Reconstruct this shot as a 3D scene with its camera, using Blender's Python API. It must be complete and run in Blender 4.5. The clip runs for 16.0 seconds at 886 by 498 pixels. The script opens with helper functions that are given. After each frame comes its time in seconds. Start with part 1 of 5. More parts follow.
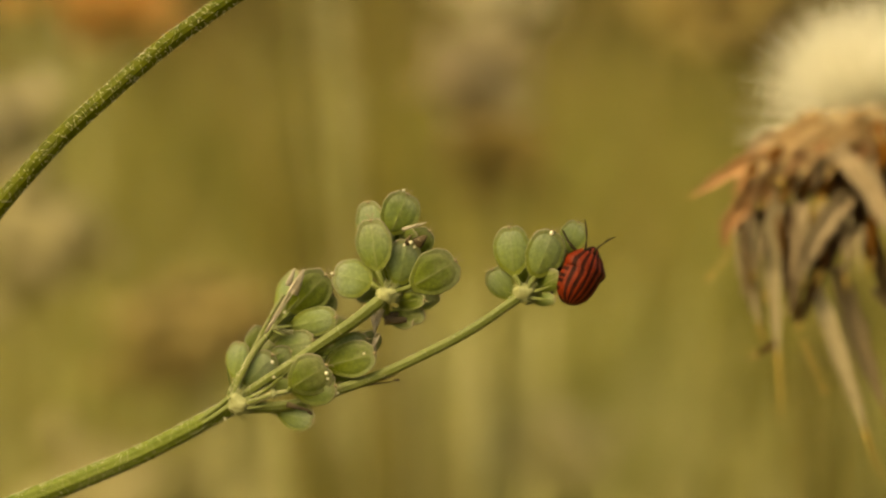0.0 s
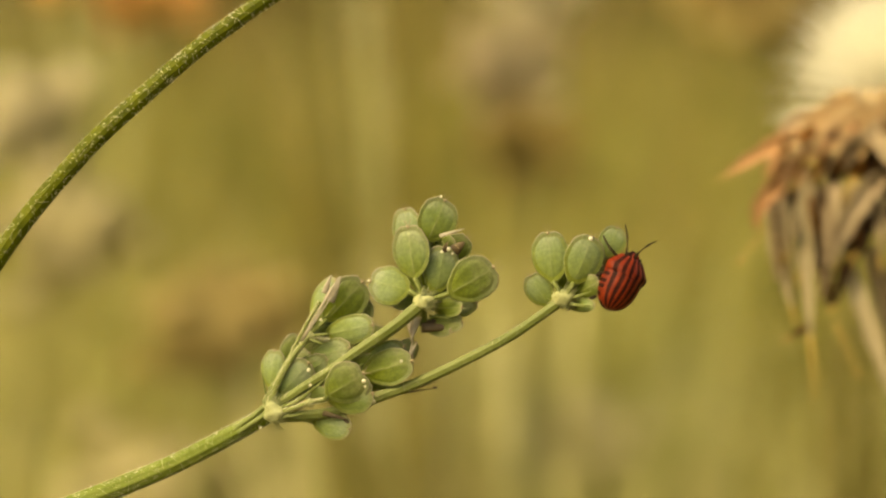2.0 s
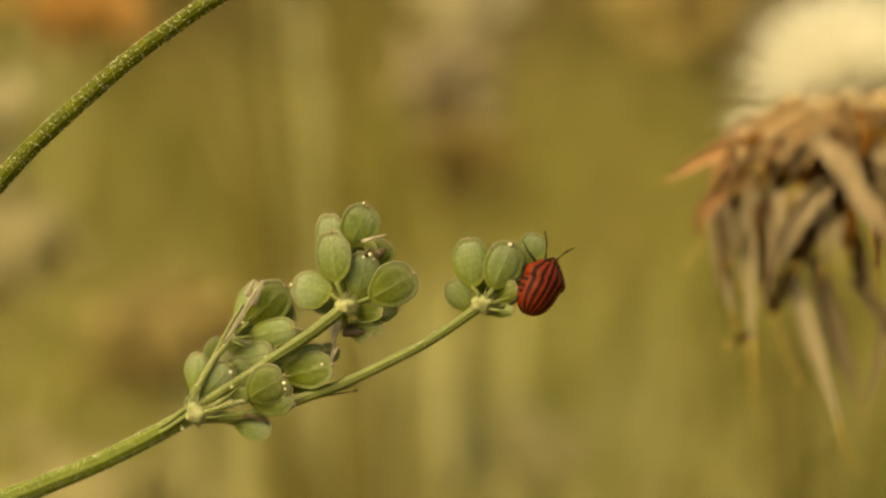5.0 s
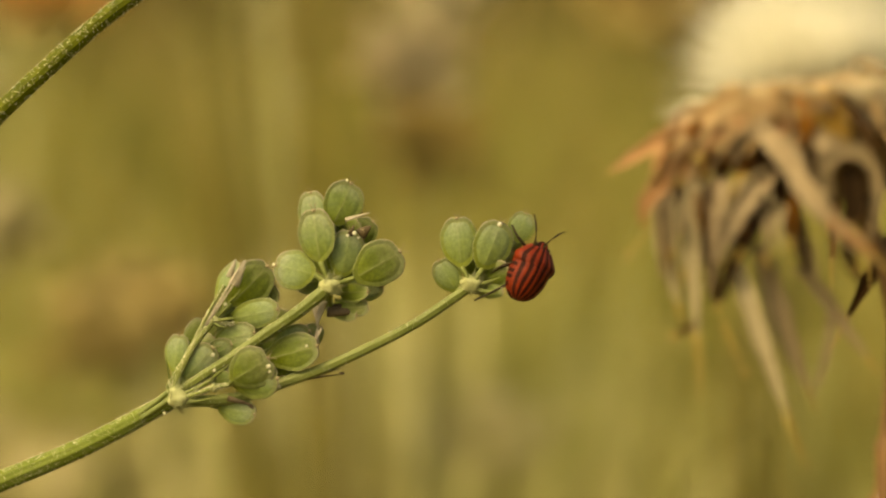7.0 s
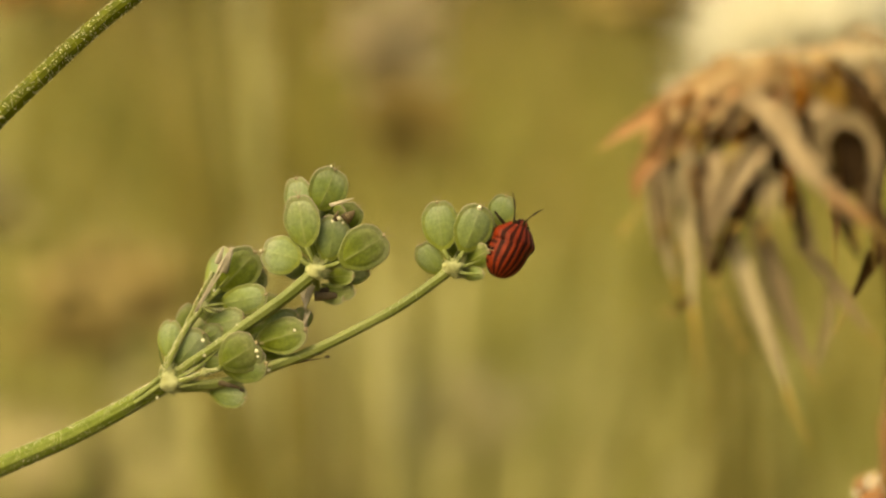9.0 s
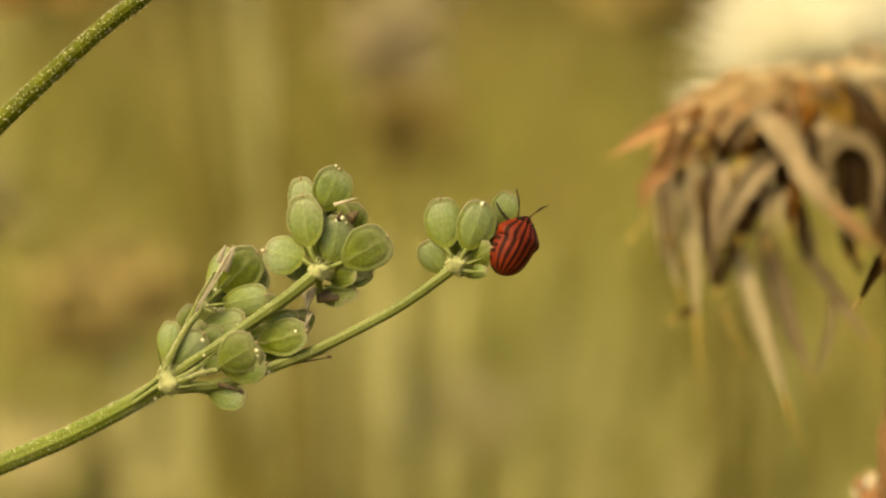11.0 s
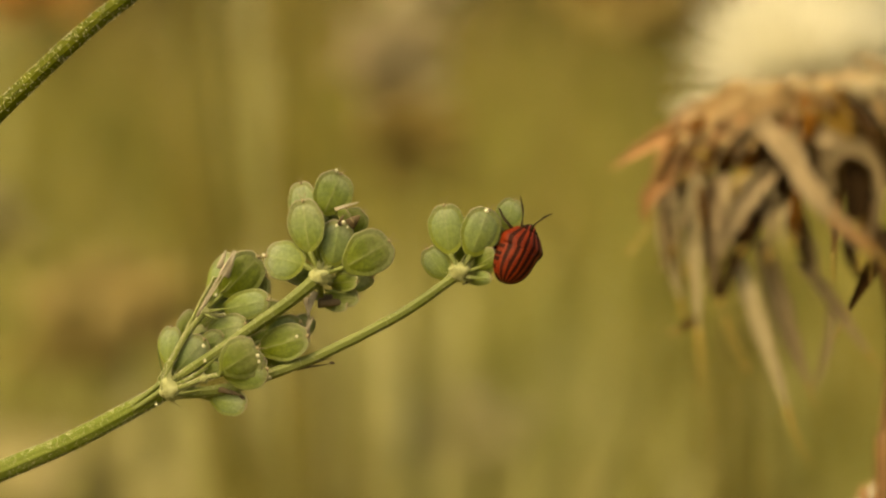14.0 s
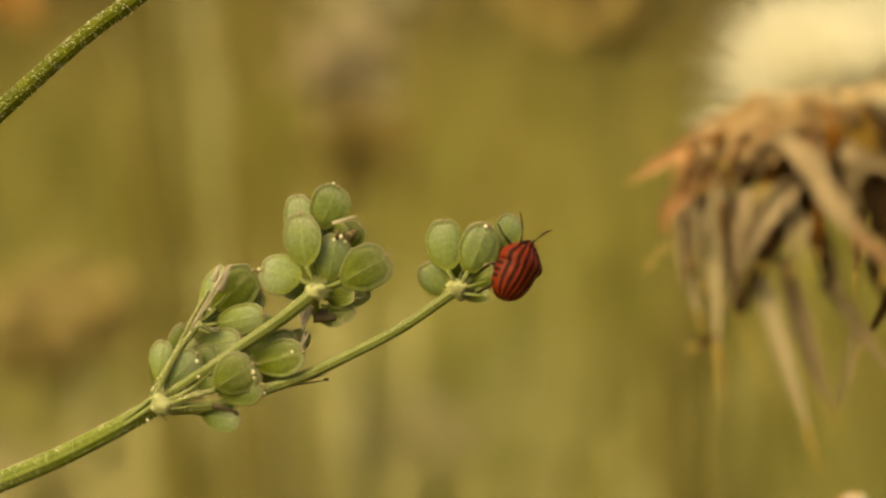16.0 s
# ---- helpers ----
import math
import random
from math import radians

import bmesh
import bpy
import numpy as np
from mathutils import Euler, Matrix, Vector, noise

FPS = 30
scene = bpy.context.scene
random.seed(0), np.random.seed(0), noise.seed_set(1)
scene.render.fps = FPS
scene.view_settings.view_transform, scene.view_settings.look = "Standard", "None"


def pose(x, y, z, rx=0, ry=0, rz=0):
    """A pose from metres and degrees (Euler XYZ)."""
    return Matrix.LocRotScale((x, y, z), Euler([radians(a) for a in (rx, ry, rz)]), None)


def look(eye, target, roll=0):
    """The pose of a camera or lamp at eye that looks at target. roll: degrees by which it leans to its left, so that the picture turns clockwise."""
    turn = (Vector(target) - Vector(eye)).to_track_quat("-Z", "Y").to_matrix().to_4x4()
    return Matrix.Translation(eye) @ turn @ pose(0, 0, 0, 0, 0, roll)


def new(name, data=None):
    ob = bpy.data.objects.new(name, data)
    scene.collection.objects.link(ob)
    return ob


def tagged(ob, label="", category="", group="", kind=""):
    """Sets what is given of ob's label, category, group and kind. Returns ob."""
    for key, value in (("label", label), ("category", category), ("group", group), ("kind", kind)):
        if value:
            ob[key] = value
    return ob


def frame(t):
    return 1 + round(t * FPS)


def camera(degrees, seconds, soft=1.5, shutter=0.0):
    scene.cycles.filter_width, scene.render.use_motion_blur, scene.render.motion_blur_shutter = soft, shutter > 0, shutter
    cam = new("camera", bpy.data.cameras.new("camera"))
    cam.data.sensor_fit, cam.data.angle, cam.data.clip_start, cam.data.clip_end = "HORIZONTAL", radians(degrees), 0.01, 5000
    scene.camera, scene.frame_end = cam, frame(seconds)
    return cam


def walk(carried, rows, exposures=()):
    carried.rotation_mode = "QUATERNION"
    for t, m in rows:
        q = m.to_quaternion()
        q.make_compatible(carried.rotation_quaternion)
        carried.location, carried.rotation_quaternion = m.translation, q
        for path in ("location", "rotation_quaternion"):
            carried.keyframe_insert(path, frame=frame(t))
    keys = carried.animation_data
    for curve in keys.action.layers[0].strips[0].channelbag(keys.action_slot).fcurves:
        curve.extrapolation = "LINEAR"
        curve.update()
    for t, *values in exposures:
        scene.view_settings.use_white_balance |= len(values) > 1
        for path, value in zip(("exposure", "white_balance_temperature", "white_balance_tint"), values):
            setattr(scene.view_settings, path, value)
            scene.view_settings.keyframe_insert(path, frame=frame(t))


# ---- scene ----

# ------------------------------------------------------------------ camera
cam = camera(20, 16.0, soft=2.3)
cam.data.dof.use_dof = True
cam.data.dof.focus_distance = 0.398
cam.data.dof.aperture_fstop = 9.2
cam.data.dof.aperture_blades = 0
walk(cam, [
# rows:camera
    (0.00, pose(0.00000, 0.00000, 0.70000, 80.35, -0.00, 0.00)),
    (0.50, pose(-0.00069, 0.00012, 0.70071, 80.26, 0.02, 0.11)),
    (1.00, pose(-0.00186, 0.00035, 0.70209, 80.09, 0.06, 0.32)),
    (1.50, pose(-0.00219, 0.00051, 0.70300, 79.98, 0.09, 0.51)),
    (2.00, pose(-0.00109, 0.00053, 0.70309, 79.98, 0.11, 0.66)),
    (2.50, pose(0.00071, 0.00049, 0.70286, 80.01, 0.14, 0.81)),
    (3.00, pose(0.00254, 0.00042, 0.70249, 80.07, 0.15, 0.90)),
    (3.50, pose(0.00371, 0.00037, 0.70217, 80.13, 0.14, 0.84)),
    (4.00, pose(0.00370, 0.00032, 0.70187, 80.23, 0.08, 0.46)),
    (4.50, pose(0.00293, 0.00026, 0.70155, 80.35, -0.02, -0.13)),
    (5.00, pose(0.00212, 0.00023, 0.70138, 80.37, -0.10, -0.58)),
    (5.50, pose(0.00151, 0.00023, 0.70137, 80.30, -0.14, -0.83)),
    (6.00, pose(0.00084, 0.00024, 0.70140, 80.19, -0.18, -1.06)),
    (6.50, pose(0.00015, 0.00025, 0.70147, 80.06, -0.22, -1.28)),
    (7.00, pose(-0.00054, 0.00026, 0.70155, 79.93, -0.25, -1.48)),
    (7.50, pose(-0.00120, 0.00028, 0.70163, 79.79, -0.28, -1.65)),
    (8.00, pose(-0.00179, 0.00029, 0.70169, 79.67, -0.31, -1.81)),
    (8.50, pose(-0.00230, 0.00029, 0.70172, 79.57, -0.33, -1.94)),
    (9.00, pose(-0.00268, 0.00029, 0.70171, 79.51, -0.35, -2.04)),
    (9.50, pose(-0.00289, 0.00028, 0.70164, 79.48, -0.36, -2.11)),
    (10.00, pose(-0.00293, 0.00026, 0.70153, 79.49, -0.36, -2.12)),
    (10.50, pose(-0.00285, 0.00024, 0.70138, 79.52, -0.36, -2.10)),
    (11.00, pose(-0.00272, 0.00021, 0.70122, 79.56, -0.35, -2.06)),
    (11.50, pose(-0.00259, 0.00018, 0.70105, 79.61, -0.34, -2.02)),
    (12.00, pose(-0.00253, 0.00015, 0.70088, 79.67, -0.34, -1.98)),
    (12.50, pose(-0.00258, 0.00012, 0.70073, 79.72, -0.34, -1.98)),
    (13.00, pose(-0.00267, 0.00009, 0.70054, 79.77, -0.34, -1.98)),
    (13.50, pose(-0.00283, 0.00006, 0.70032, 79.84, -0.34, -1.98)),
    (14.00, pose(-0.00325, 0.00003, 0.70016, 79.91, -0.35, -2.03)),
    (14.50, pose(-0.00412, 0.00002, 0.70013, 79.97, -0.37, -2.17)),
    (15.00, pose(-0.00633, 0.00007, 0.70041, 80.02, -0.44, -2.59)),
    (15.50, pose(-0.00923, 0.00015, 0.70089, 80.06, -0.53, -3.14)),
    (16.00, pose(-0.01067, 0.00019, 0.70113, 80.08, -0.58, -3.41)),
# end rows
], exposures=[(0.0, 0.54, 11600, -4), (0.5, 0.67, 11000, -4), (1.0, 0.94, 10100, -4), (1.5, 0.94, 10100, -4), (2.5, 0.94, 10100, -4), (3.0, 0.94, 10100, -4), (3.5, 0.88, 10100, -4), (4.0, 0.72, 10700, -4), (4.5, 0.72, 10900, -4), (5.0, 0.64, 11400, -4), (7.5, 0.82, 10400, -4), (8.0, 0.89, 10100, -4), (9.0, 0.89, 10100, -4), (11.5, 0.89, 10100, -4), (12.5, 0.80, 10400, -4), (13.2, 0.77, 10600, -4), (14.0, 0.63, 11300, -4), (15.0, 0.61, 11400, -4), (15.5, 0.70, 11200, -4), (16.0, 0.68, 11300, -4)])

# ------------------------------------------------------------------ light
SUN_ELEVATION, SUN_AZIMUTH = 50.0, -128.0   # degrees; azimuth from +y towards +x


def sun_and_sky():
    world = bpy.data.worlds.new("sky")
    scene.world = world
    world.use_nodes = True
    nt = world.node_tree
    nt.nodes.clear()
    sky = nt.nodes.new("ShaderNodeTexSky")
    sky.sky_type = "NISHITA"
    sky.sun_disc = False
    sky.sun_elevation = radians(SUN_ELEVATION)
    sky.sun_rotation = radians(SUN_AZIMUTH)
    sky.dust_density = 8.0
    bg = nt.nodes.new("ShaderNodeBackground")
    bg.inputs["Strength"].default_value = 0.15
    out = nt.nodes.new("ShaderNodeOutputWorld")
    nt.links.new(sky.outputs[0], bg.inputs[0])
    nt.links.new(bg.outputs[0], out.inputs[0])
    lamp = bpy.data.lights.new("sun", "SUN")
    lamp.energy = 0.8
    lamp.angle = radians(35.0)
    lamp.color = (1.0, 0.93, 0.80)
    ob = new("sun", lamp)
    e, a = radians(SUN_ELEVATION), radians(SUN_AZIMUTH)
    d = Vector((math.sin(a) * math.cos(e), math.cos(a) * math.cos(e), math.sin(e)))
    ob.matrix_basis = look(d * 50, (0, 0, 0))


sun_and_sky()

# ------------------------------------------------------------------ materials


def surface(name, low, high, scale=400.0, rough=0.6, bump=0.2, bump_scale=None, stretch=(1, 1, 1),
            through_light=0.0, island=None, sheen=0.0, spec=0.4, object_random=0.0, ends=(0.42, 1.02), patch=None, patch_scale=5.0):
    """Two colours mixed by noise at two scales, with fine relief; optional light passing through thin parts."""
    m = bpy.data.materials.new(name)
    m.use_nodes = True
    nt = m.node_tree
    N, L = nt.nodes, nt.links
    N.clear()
    out = N.new("ShaderNodeOutputMaterial")
    p = N.new("ShaderNodeBsdfPrincipled")
    tc = N.new("ShaderNodeTexCoord")
    mp = N.new("ShaderNodeMapping")
    mp.inputs["Scale"].default_value = stretch
    L.new(tc.outputs["Object"], mp.inputs[0])
    n1 = N.new("ShaderNodeTexNoise")
    n1.inputs["Scale"].default_value = scale
    n1.inputs["Detail"].default_value = 4
    n2 = N.new("ShaderNodeTexNoise")
    n2.inputs["Scale"].default_value = scale * 5.3
    n2.inputs["Detail"].default_value = 3
    for n in (n1, n2):
        L.new(mp.outputs[0], n.inputs["Vector"])
    mix = N.new("ShaderNodeMath")
    mix.operation = "MULTIPLY_ADD"
    L.new(n2.outputs[0], mix.inputs[0])
    mix.inputs[1].default_value = 0.45
    L.new(n1.outputs[0], mix.inputs[2])
    fac = mix.outputs[0]
    if island is not None or object_random:
        src = N.new("ShaderNodeNewGeometry").outputs["Random Per Island"] if island is not None else N.new("ShaderNodeObjectInfo").outputs["Random"]
        add = N.new("ShaderNodeMath")
        add.operation = "MULTIPLY_ADD"
        L.new(src, add.inputs[0])
        add.inputs[1].default_value = island if island is not None else object_random
        L.new(fac, add.inputs[2])
        sub = N.new("ShaderNodeMath")
        sub.operation = "SUBTRACT"
        L.new(add.outputs[0], sub.inputs[0])
        sub.inputs[1].default_value = (island if island is not None else object_random) * 0.5
        fac = sub.outputs[0]
    ramp = N.new("ShaderNodeValToRGB")
    ramp.color_ramp.elements[0].position, ramp.color_ramp.elements[1].position = ends
    ramp.color_ramp.elements[0].color = (*low, 1)
    ramp.color_ramp.elements[1].color = (*high, 1)
    L.new(fac, ramp.inputs[0])
    tint = ramp.outputs[0]
    if patch is not None:
        n3 = N.new("ShaderNodeTexNoise")
        n3.inputs["Scale"].default_value = patch_scale
        n3.inputs["Detail"].default_value = 3
        L.new(mp.outputs[0], n3.inputs["Vector"])
        band = N.new("ShaderNodeMapRange")
        band.inputs["From Min"].default_value, band.inputs["From Max"].default_value = 0.44, 0.60
        band.inputs["To Max"].default_value = 0.75
        L.new(n3.outputs[0], band.inputs["Value"])
        over = N.new("ShaderNodeMix")
        over.data_type = "RGBA"
        L.new(band.outputs[0], over.inputs["Factor"])
        L.new(tint, over.inputs["A"])
        over.inputs["B"].default_value = (*patch, 1)
        tint = over.outputs["Result"]
    L.new(tint, p.inputs["Base Color"])
    p.inputs["Roughness"].default_value = rough
    p.inputs["Specular IOR Level"].default_value = spec
    p.inputs["Sheen Weight"].default_value = sheen
    if bump:
        nb = N.new("ShaderNodeTexNoise")
        nb.inputs["Scale"].default_value = bump_scale or scale * 4
        nb.inputs["Detail"].default_value = 4
        L.new(mp.outputs[0], nb.inputs["Vector"])
        b = N.new("ShaderNodeBump")
        b.inputs["Strength"].default_value = bump
        b.inputs["Distance"].default_value = 0.0002
        L.new(nb.outputs[0], b.inputs["Height"])
        L.new(b.outputs[0], p.inputs["Normal"])
    last = p.outputs[0]
    if through_light:
        t = N.new("ShaderNodeBsdfTranslucent")
        L.new(tint, t.inputs[0])
        ms = N.new("ShaderNodeMixShader")
        ms.inputs[0].default_value = through_light
        L.new(p.outputs[0], ms.inputs[1])
        L.new(t.outputs[0], ms.inputs[2])
        last = ms.outputs[0]
    L.new(last, out.inputs[0])
    return m


def fruit_skin(name, base, tip, edge, rough=0.5, through_light=0.25, veins=0.15, midrib=0.0, bloom=0.0):
    """A fruit's skin in the fruit's own unit space: yellower at its stalk, waxy grey-green above, with a pale midrib, faint veins and blotches."""
    m = bpy.data.materials.new(name)
    m.use_nodes = True
    nt = m.node_tree
    N, L = nt.nodes, nt.links
    p = N["Principled BSDF"]
    out = N["Material Output"]

    def maths(kind, a, b=None, c=None):
        n = N.new("ShaderNodeMath")
        n.operation = kind
        for i, v in enumerate((a, b, c)):
            if v is None:
                continue
            if isinstance(v, (int, float)):
                n.inputs[i].default_value = v
            else:
                L.new(v, n.inputs[i])
        return n.outputs[0]

    def blend(kind, factor, a, b):
        n = N.new("ShaderNodeMix")
        n.data_type, n.blend_type = "RGBA", kind
        for key, v in (("Factor", factor), ("A", a), ("B", b)):
            if isinstance(v, (int, float)):
                n.inputs[key].default_value = v
            elif isinstance(v, tuple):
                n.inputs[key].default_value = (*v, 1)
            else:
                L.new(v, n.inputs[key])
        return n.outputs["Result"]

    tc = N.new("ShaderNodeTexCoord")
    info = N.new("ShaderNodeObjectInfo")
    shift = N.new("ShaderNodeVectorMath")
    shift.operation = "ADD"
    L.new(tc.outputs["Object"], shift.inputs[0])
    L.new(info.outputs["Random"], shift.inputs[1])
    sep = N.new("ShaderNodeSeparateXYZ")
    L.new(tc.outputs["Object"], sep.inputs[0])
    blot = N.new("ShaderNodeTexNoise")
    blot.inputs["Scale"].default_value = 3.0
    blot.inputs["Detail"].default_value = 6
    blot.inputs["Roughness"].default_value = 0.6
    L.new(shift.outputs[0], blot.inputs["Vector"])
    fine = N.new("ShaderNodeTexNoise")
    fine.inputs["Scale"].default_value = 16
    fine.inputs["Detail"].default_value = 4
    L.new(shift.outputs[0], fine.inputs["Vector"])
    squeeze = N.new("ShaderNodeMapping")
    squeeze.inputs["Scale"].default_value = (14, 1.8, 4)
    L.new(shift.outputs[0], squeeze.inputs[0])
    vein = N.new("ShaderNodeTexNoise")
    vein.inputs["Scale"].default_value = 1.0
    vein.inputs["Detail"].default_value = 5
    L.new(squeeze.outputs[0], vein.inputs["Vector"])
    s1 = maths("MULTIPLY_ADD", blot.outputs[0], 0.9, sep.outputs["Y"])
    s2 = maths("MULTIPLY_ADD", info.outputs["Random"], 0.35, s1)
    ramp = N.new("ShaderNodeValToRGB")
    e = ramp.color_ramp.elements
    e[0].position, e[0].color = 0.20, (*base, 1)
    e[1].position, e[1].color = 0.70, (*tip, 1)
    last = e.new(1.0)
    last.color = (*edge, 1)
    L.new(s2, ramp.inputs[0])
    tone = blend("OVERLAY", veins, ramp.outputs[0], vein.outputs[0])
    tone = blend("OVERLAY", 0.45, tone, fine.outputs[0])
    if midrib:
        # a pale line down the middle that fades at both ends
        near = maths("SUBTRACT", 1.0, maths("MINIMUM", maths("MULTIPLY", maths("ABSOLUTE", maths("MULTIPLY_ADD", blot.outputs[0], 0.05, maths("ADD", sep.outputs["X"], -0.025))), 26.0), 1.0))
        tone = blend("MIX", maths("MULTIPLY", near, midrib), tone, (0.36, 0.38, 0.17))
    L.new(tone, p.inputs["Base Color"])
    b = N.new("ShaderNodeBump")
    b.inputs["Strength"].default_value = 0.25
    b.inputs["Distance"].default_value = 0.0002
    L.new(maths("MULTIPLY_ADD", fine.outputs[0], 0.6, vein.outputs[0]), b.inputs["Height"])
    L.new(b.outputs[0], p.inputs["Normal"])
    p.inputs["Roughness"].default_value = rough
    p.inputs["Specular IOR Level"].default_value = 0.35
    p.inputs["Sheen Weight"].default_value = bloom
    p.inputs["Sheen Roughness"].default_value = 0.6
    t = N.new("ShaderNodeBsdfTranslucent")
    L.new(tone, t.inputs[0])
    ms = N.new("ShaderNodeMixShader")
    ms.inputs[0].default_value = through_light
    L.new(p.outputs[0], ms.inputs[1])
    L.new(t.outputs[0], ms.inputs[2])
    L.new(ms.outputs[0], out.inputs[0])
    return m


FRUIT = fruit_skin("fruit_green", (0.186, 0.230, 0.026), (0.196, 0.252, 0.076), (0.268, 0.305, 0.150), 0.5, 0.30, 0.2, 0.45, 0.10)
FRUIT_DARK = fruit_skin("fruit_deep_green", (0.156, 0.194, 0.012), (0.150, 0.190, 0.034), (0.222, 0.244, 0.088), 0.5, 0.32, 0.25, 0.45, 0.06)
FRUIT_GREY = fruit_skin("fruit_waxy", (0.192, 0.242, 0.052), (0.216, 0.274, 0.110), (0.264, 0.304, 0.165), 0.55, 0.30, 0.15, 0.2, 0.15)
WING = fruit_skin("fruit_wing", (0.232, 0.268, 0.046), (0.234, 0.276, 0.088), (0.276, 0.298, 0.138), 0.5, 0.45, 0.15)
RIM = fruit_skin("fruit_rim", (0.30, 0.33, 0.13), (0.33, 0.345, 0.18), (0.37, 0.31, 0.22), 0.5, 0.45, 0.1)
RAY = surface("ray_green", (0.090, 0.114, 0.014), (0.180, 0.200, 0.056), 420, 0.55, 0.6, 1800, (0.25, 0.25, 1), 0.05)
NODE = surface("node_pale", (0.22, 0.235, 0.08), (0.42, 0.42, 0.22), 900, 0.6, 0.6, 2600)
STYLE = surface("style_pale", (0.20, 0.15, 0.07), (0.36, 0.29, 0.17), 900, 0.6, 0.1)
BLADE = surface("bracteole_pinkish", (0.34, 0.29, 0.20), (0.56, 0.495, 0.385), 700, 0.55, 0.2, through_light=0.3)
BRACT_OLD = surface("bract_withered", (0.026, 0.016, 0.006), (0.10, 0.064, 0.024), 700, 0.6, 0.3)
STEM = surface("stem_green", (0.042, 0.052, 0.0015), (0.112, 0.122, 0.008), 420, 0.6, 0.5, 2200, (1, 1, 0.4), spec=0.12)
STEM_PALE = surface("stalk_green", (0.082, 0.110, 0.008), (0.150, 0.178, 0.032), 700, 0.55, 0.5, 2400, (1, 1, 0.6), spec=0.2)
HAIR = surface("hair_white", (0.66, 0.62, 0.42), (0.88, 0.84, 0.68), 900, 0.5, 0, through_light=0.3)
BRACT = surface("bract_tan", (0.37, 0.235, 0.105), (0.68, 0.49, 0.265), 130, 0.65, 0.5, 900, (1, 1, 0.35), 0.25, object_random=0.35)
BRACT_ORANGE = surface("bract_orange", (0.29, 0.135, 0.052), (0.54, 0.30, 0.138), 110, 0.6, 0.5, 900, (1, 1, 0.35), 0.25, object_random=0.35)
BRACT_GREY = surface("bract_grey", (0.15, 0.105, 0.052), (0.36, 0.265, 0.15), 150, 0.7, 0.5, 900, (1, 1, 0.35), 0.2, object_random=0.3)
BRACT_PALE = surface("bract_pale", (0.25, 0.178, 0.098), (0.52, 0.395, 0.25), 140, 0.7, 0.5, 900, (1, 1, 0.35), 0.2, object_random=0.3)
BRACT_CREAM = surface("bract_cream", (0.31, 0.245, 0.135), (0.58, 0.475, 0.30), 140, 0.7, 0.5, 900, (1, 1, 0.35), 0.25, object_random=0.3)
# near-black for dark bracts and for blades that stand in for shaded hollows
BRACT_DARK_AND_SHADE = surface("bract_dark_and_shade", (0.008, 0.004, 0.002), (0.03, 0.016, 0.006), 180, 0.7, 0.5, 900, spec=0.05, object_random=0.3)
# brown for brown bracts and for slivers that paint shaded gaps
BRACT_BROWN_AND_SHADE = surface("bract_brown_and_shade", (0.016, 0.007, 0.0022), (0.08, 0.038, 0.011), 180, 0.7, 0.5, 900, object_random=0.3, through_light=0.08, spec=0.12)
BRACT_RUST = surface("bract_rust", (0.05, 0.016, 0.002), (0.22, 0.085, 0.012), 160, 0.7, 0.5, 900, object_random=0.3, through_light=0.15, spec=0.1)
BRACT_GOLD = surface("bract_gold", (0.12, 0.062, 0.010), (0.31, 0.185, 0.042), 160, 0.7, 0.5, 900, object_random=0.3, through_light=0.2, spec=0.1)
SPINE = surface("spine_straw", (0.29, 0.185, 0.04), (0.46, 0.31, 0.09), 400, 0.45, 0.1)
PAPPUS = surface("pappus_cream", (0.72, 0.69, 0.55), (0.88, 0.85, 0.73), 120, 0.6, 0.0, through_light=0.5, island=0.4)
CORE = surface("involucre_brown", (0.05, 0.024, 0.007), (0.17, 0.095, 0.03), 260, 0.8, 0.6, 700)
THISTLE_STEM = surface("thistle_stem_brown", (0.08, 0.036, 0.012), (0.24, 0.125, 0.045), 200, 0.6, 0.5, 900, (1, 1, 0.3))
PETAL = surface("petal_white", (0.40, 0.43, 0.34), (0.62, 0.65, 0.56), 300, 0.6, 0.1, through_light=0.3, island=0.3)
FLOWER_GREEN = surface("flower_green", (0.16, 0.22, 0.05), (0.32, 0.38, 0.12), 300, 0.6, 0.2)
LEG = surface("leg_black", (0.010, 0.008, 0.004), (0.045, 0.030, 0.012), 900, 0.5, 0.2, spec=0.1)


RED = surface("shell_red", (0.075, 0.0065, 0.002), (0.190, 0.020, 0.004), 500, 0.5, 0.5, 4200, spec=0.18)
BLACK = surface("shell_black", (0.010, 0.003, 0.002), (0.040, 0.008, 0.004), 500, 0.6, 0.5, 4200, spec=0.08)

# ------------------------------------------------------------------ helpers of the plants
UNIT = 0.40 * 2 * math.tan(radians(10)) / 1568    # grid of the plants' layout, about 0.09 mm


def mesh_of(name, bm, mats, smooth=True):
    bmesh.ops.recalc_face_normals(bm, faces=bm.faces)
    me = bpy.data.meshes.new(name)
    bm.to_mesh(me)
    bm.free()
    for m in (mats if isinstance(mats, (list, tuple)) else [mats]):
        me.materials.append(m)
    if smooth:
        me.polygons.foreach_set("use_smooth", [True] * len(me.polygons))
    return me


def part(name, bm, material, parent, label="", smooth=True):
    ob = new(name, mesh_of(name, bm, material, smooth))
    ob.parent = parent
    if label:
        ob["label"] = label
    return ob


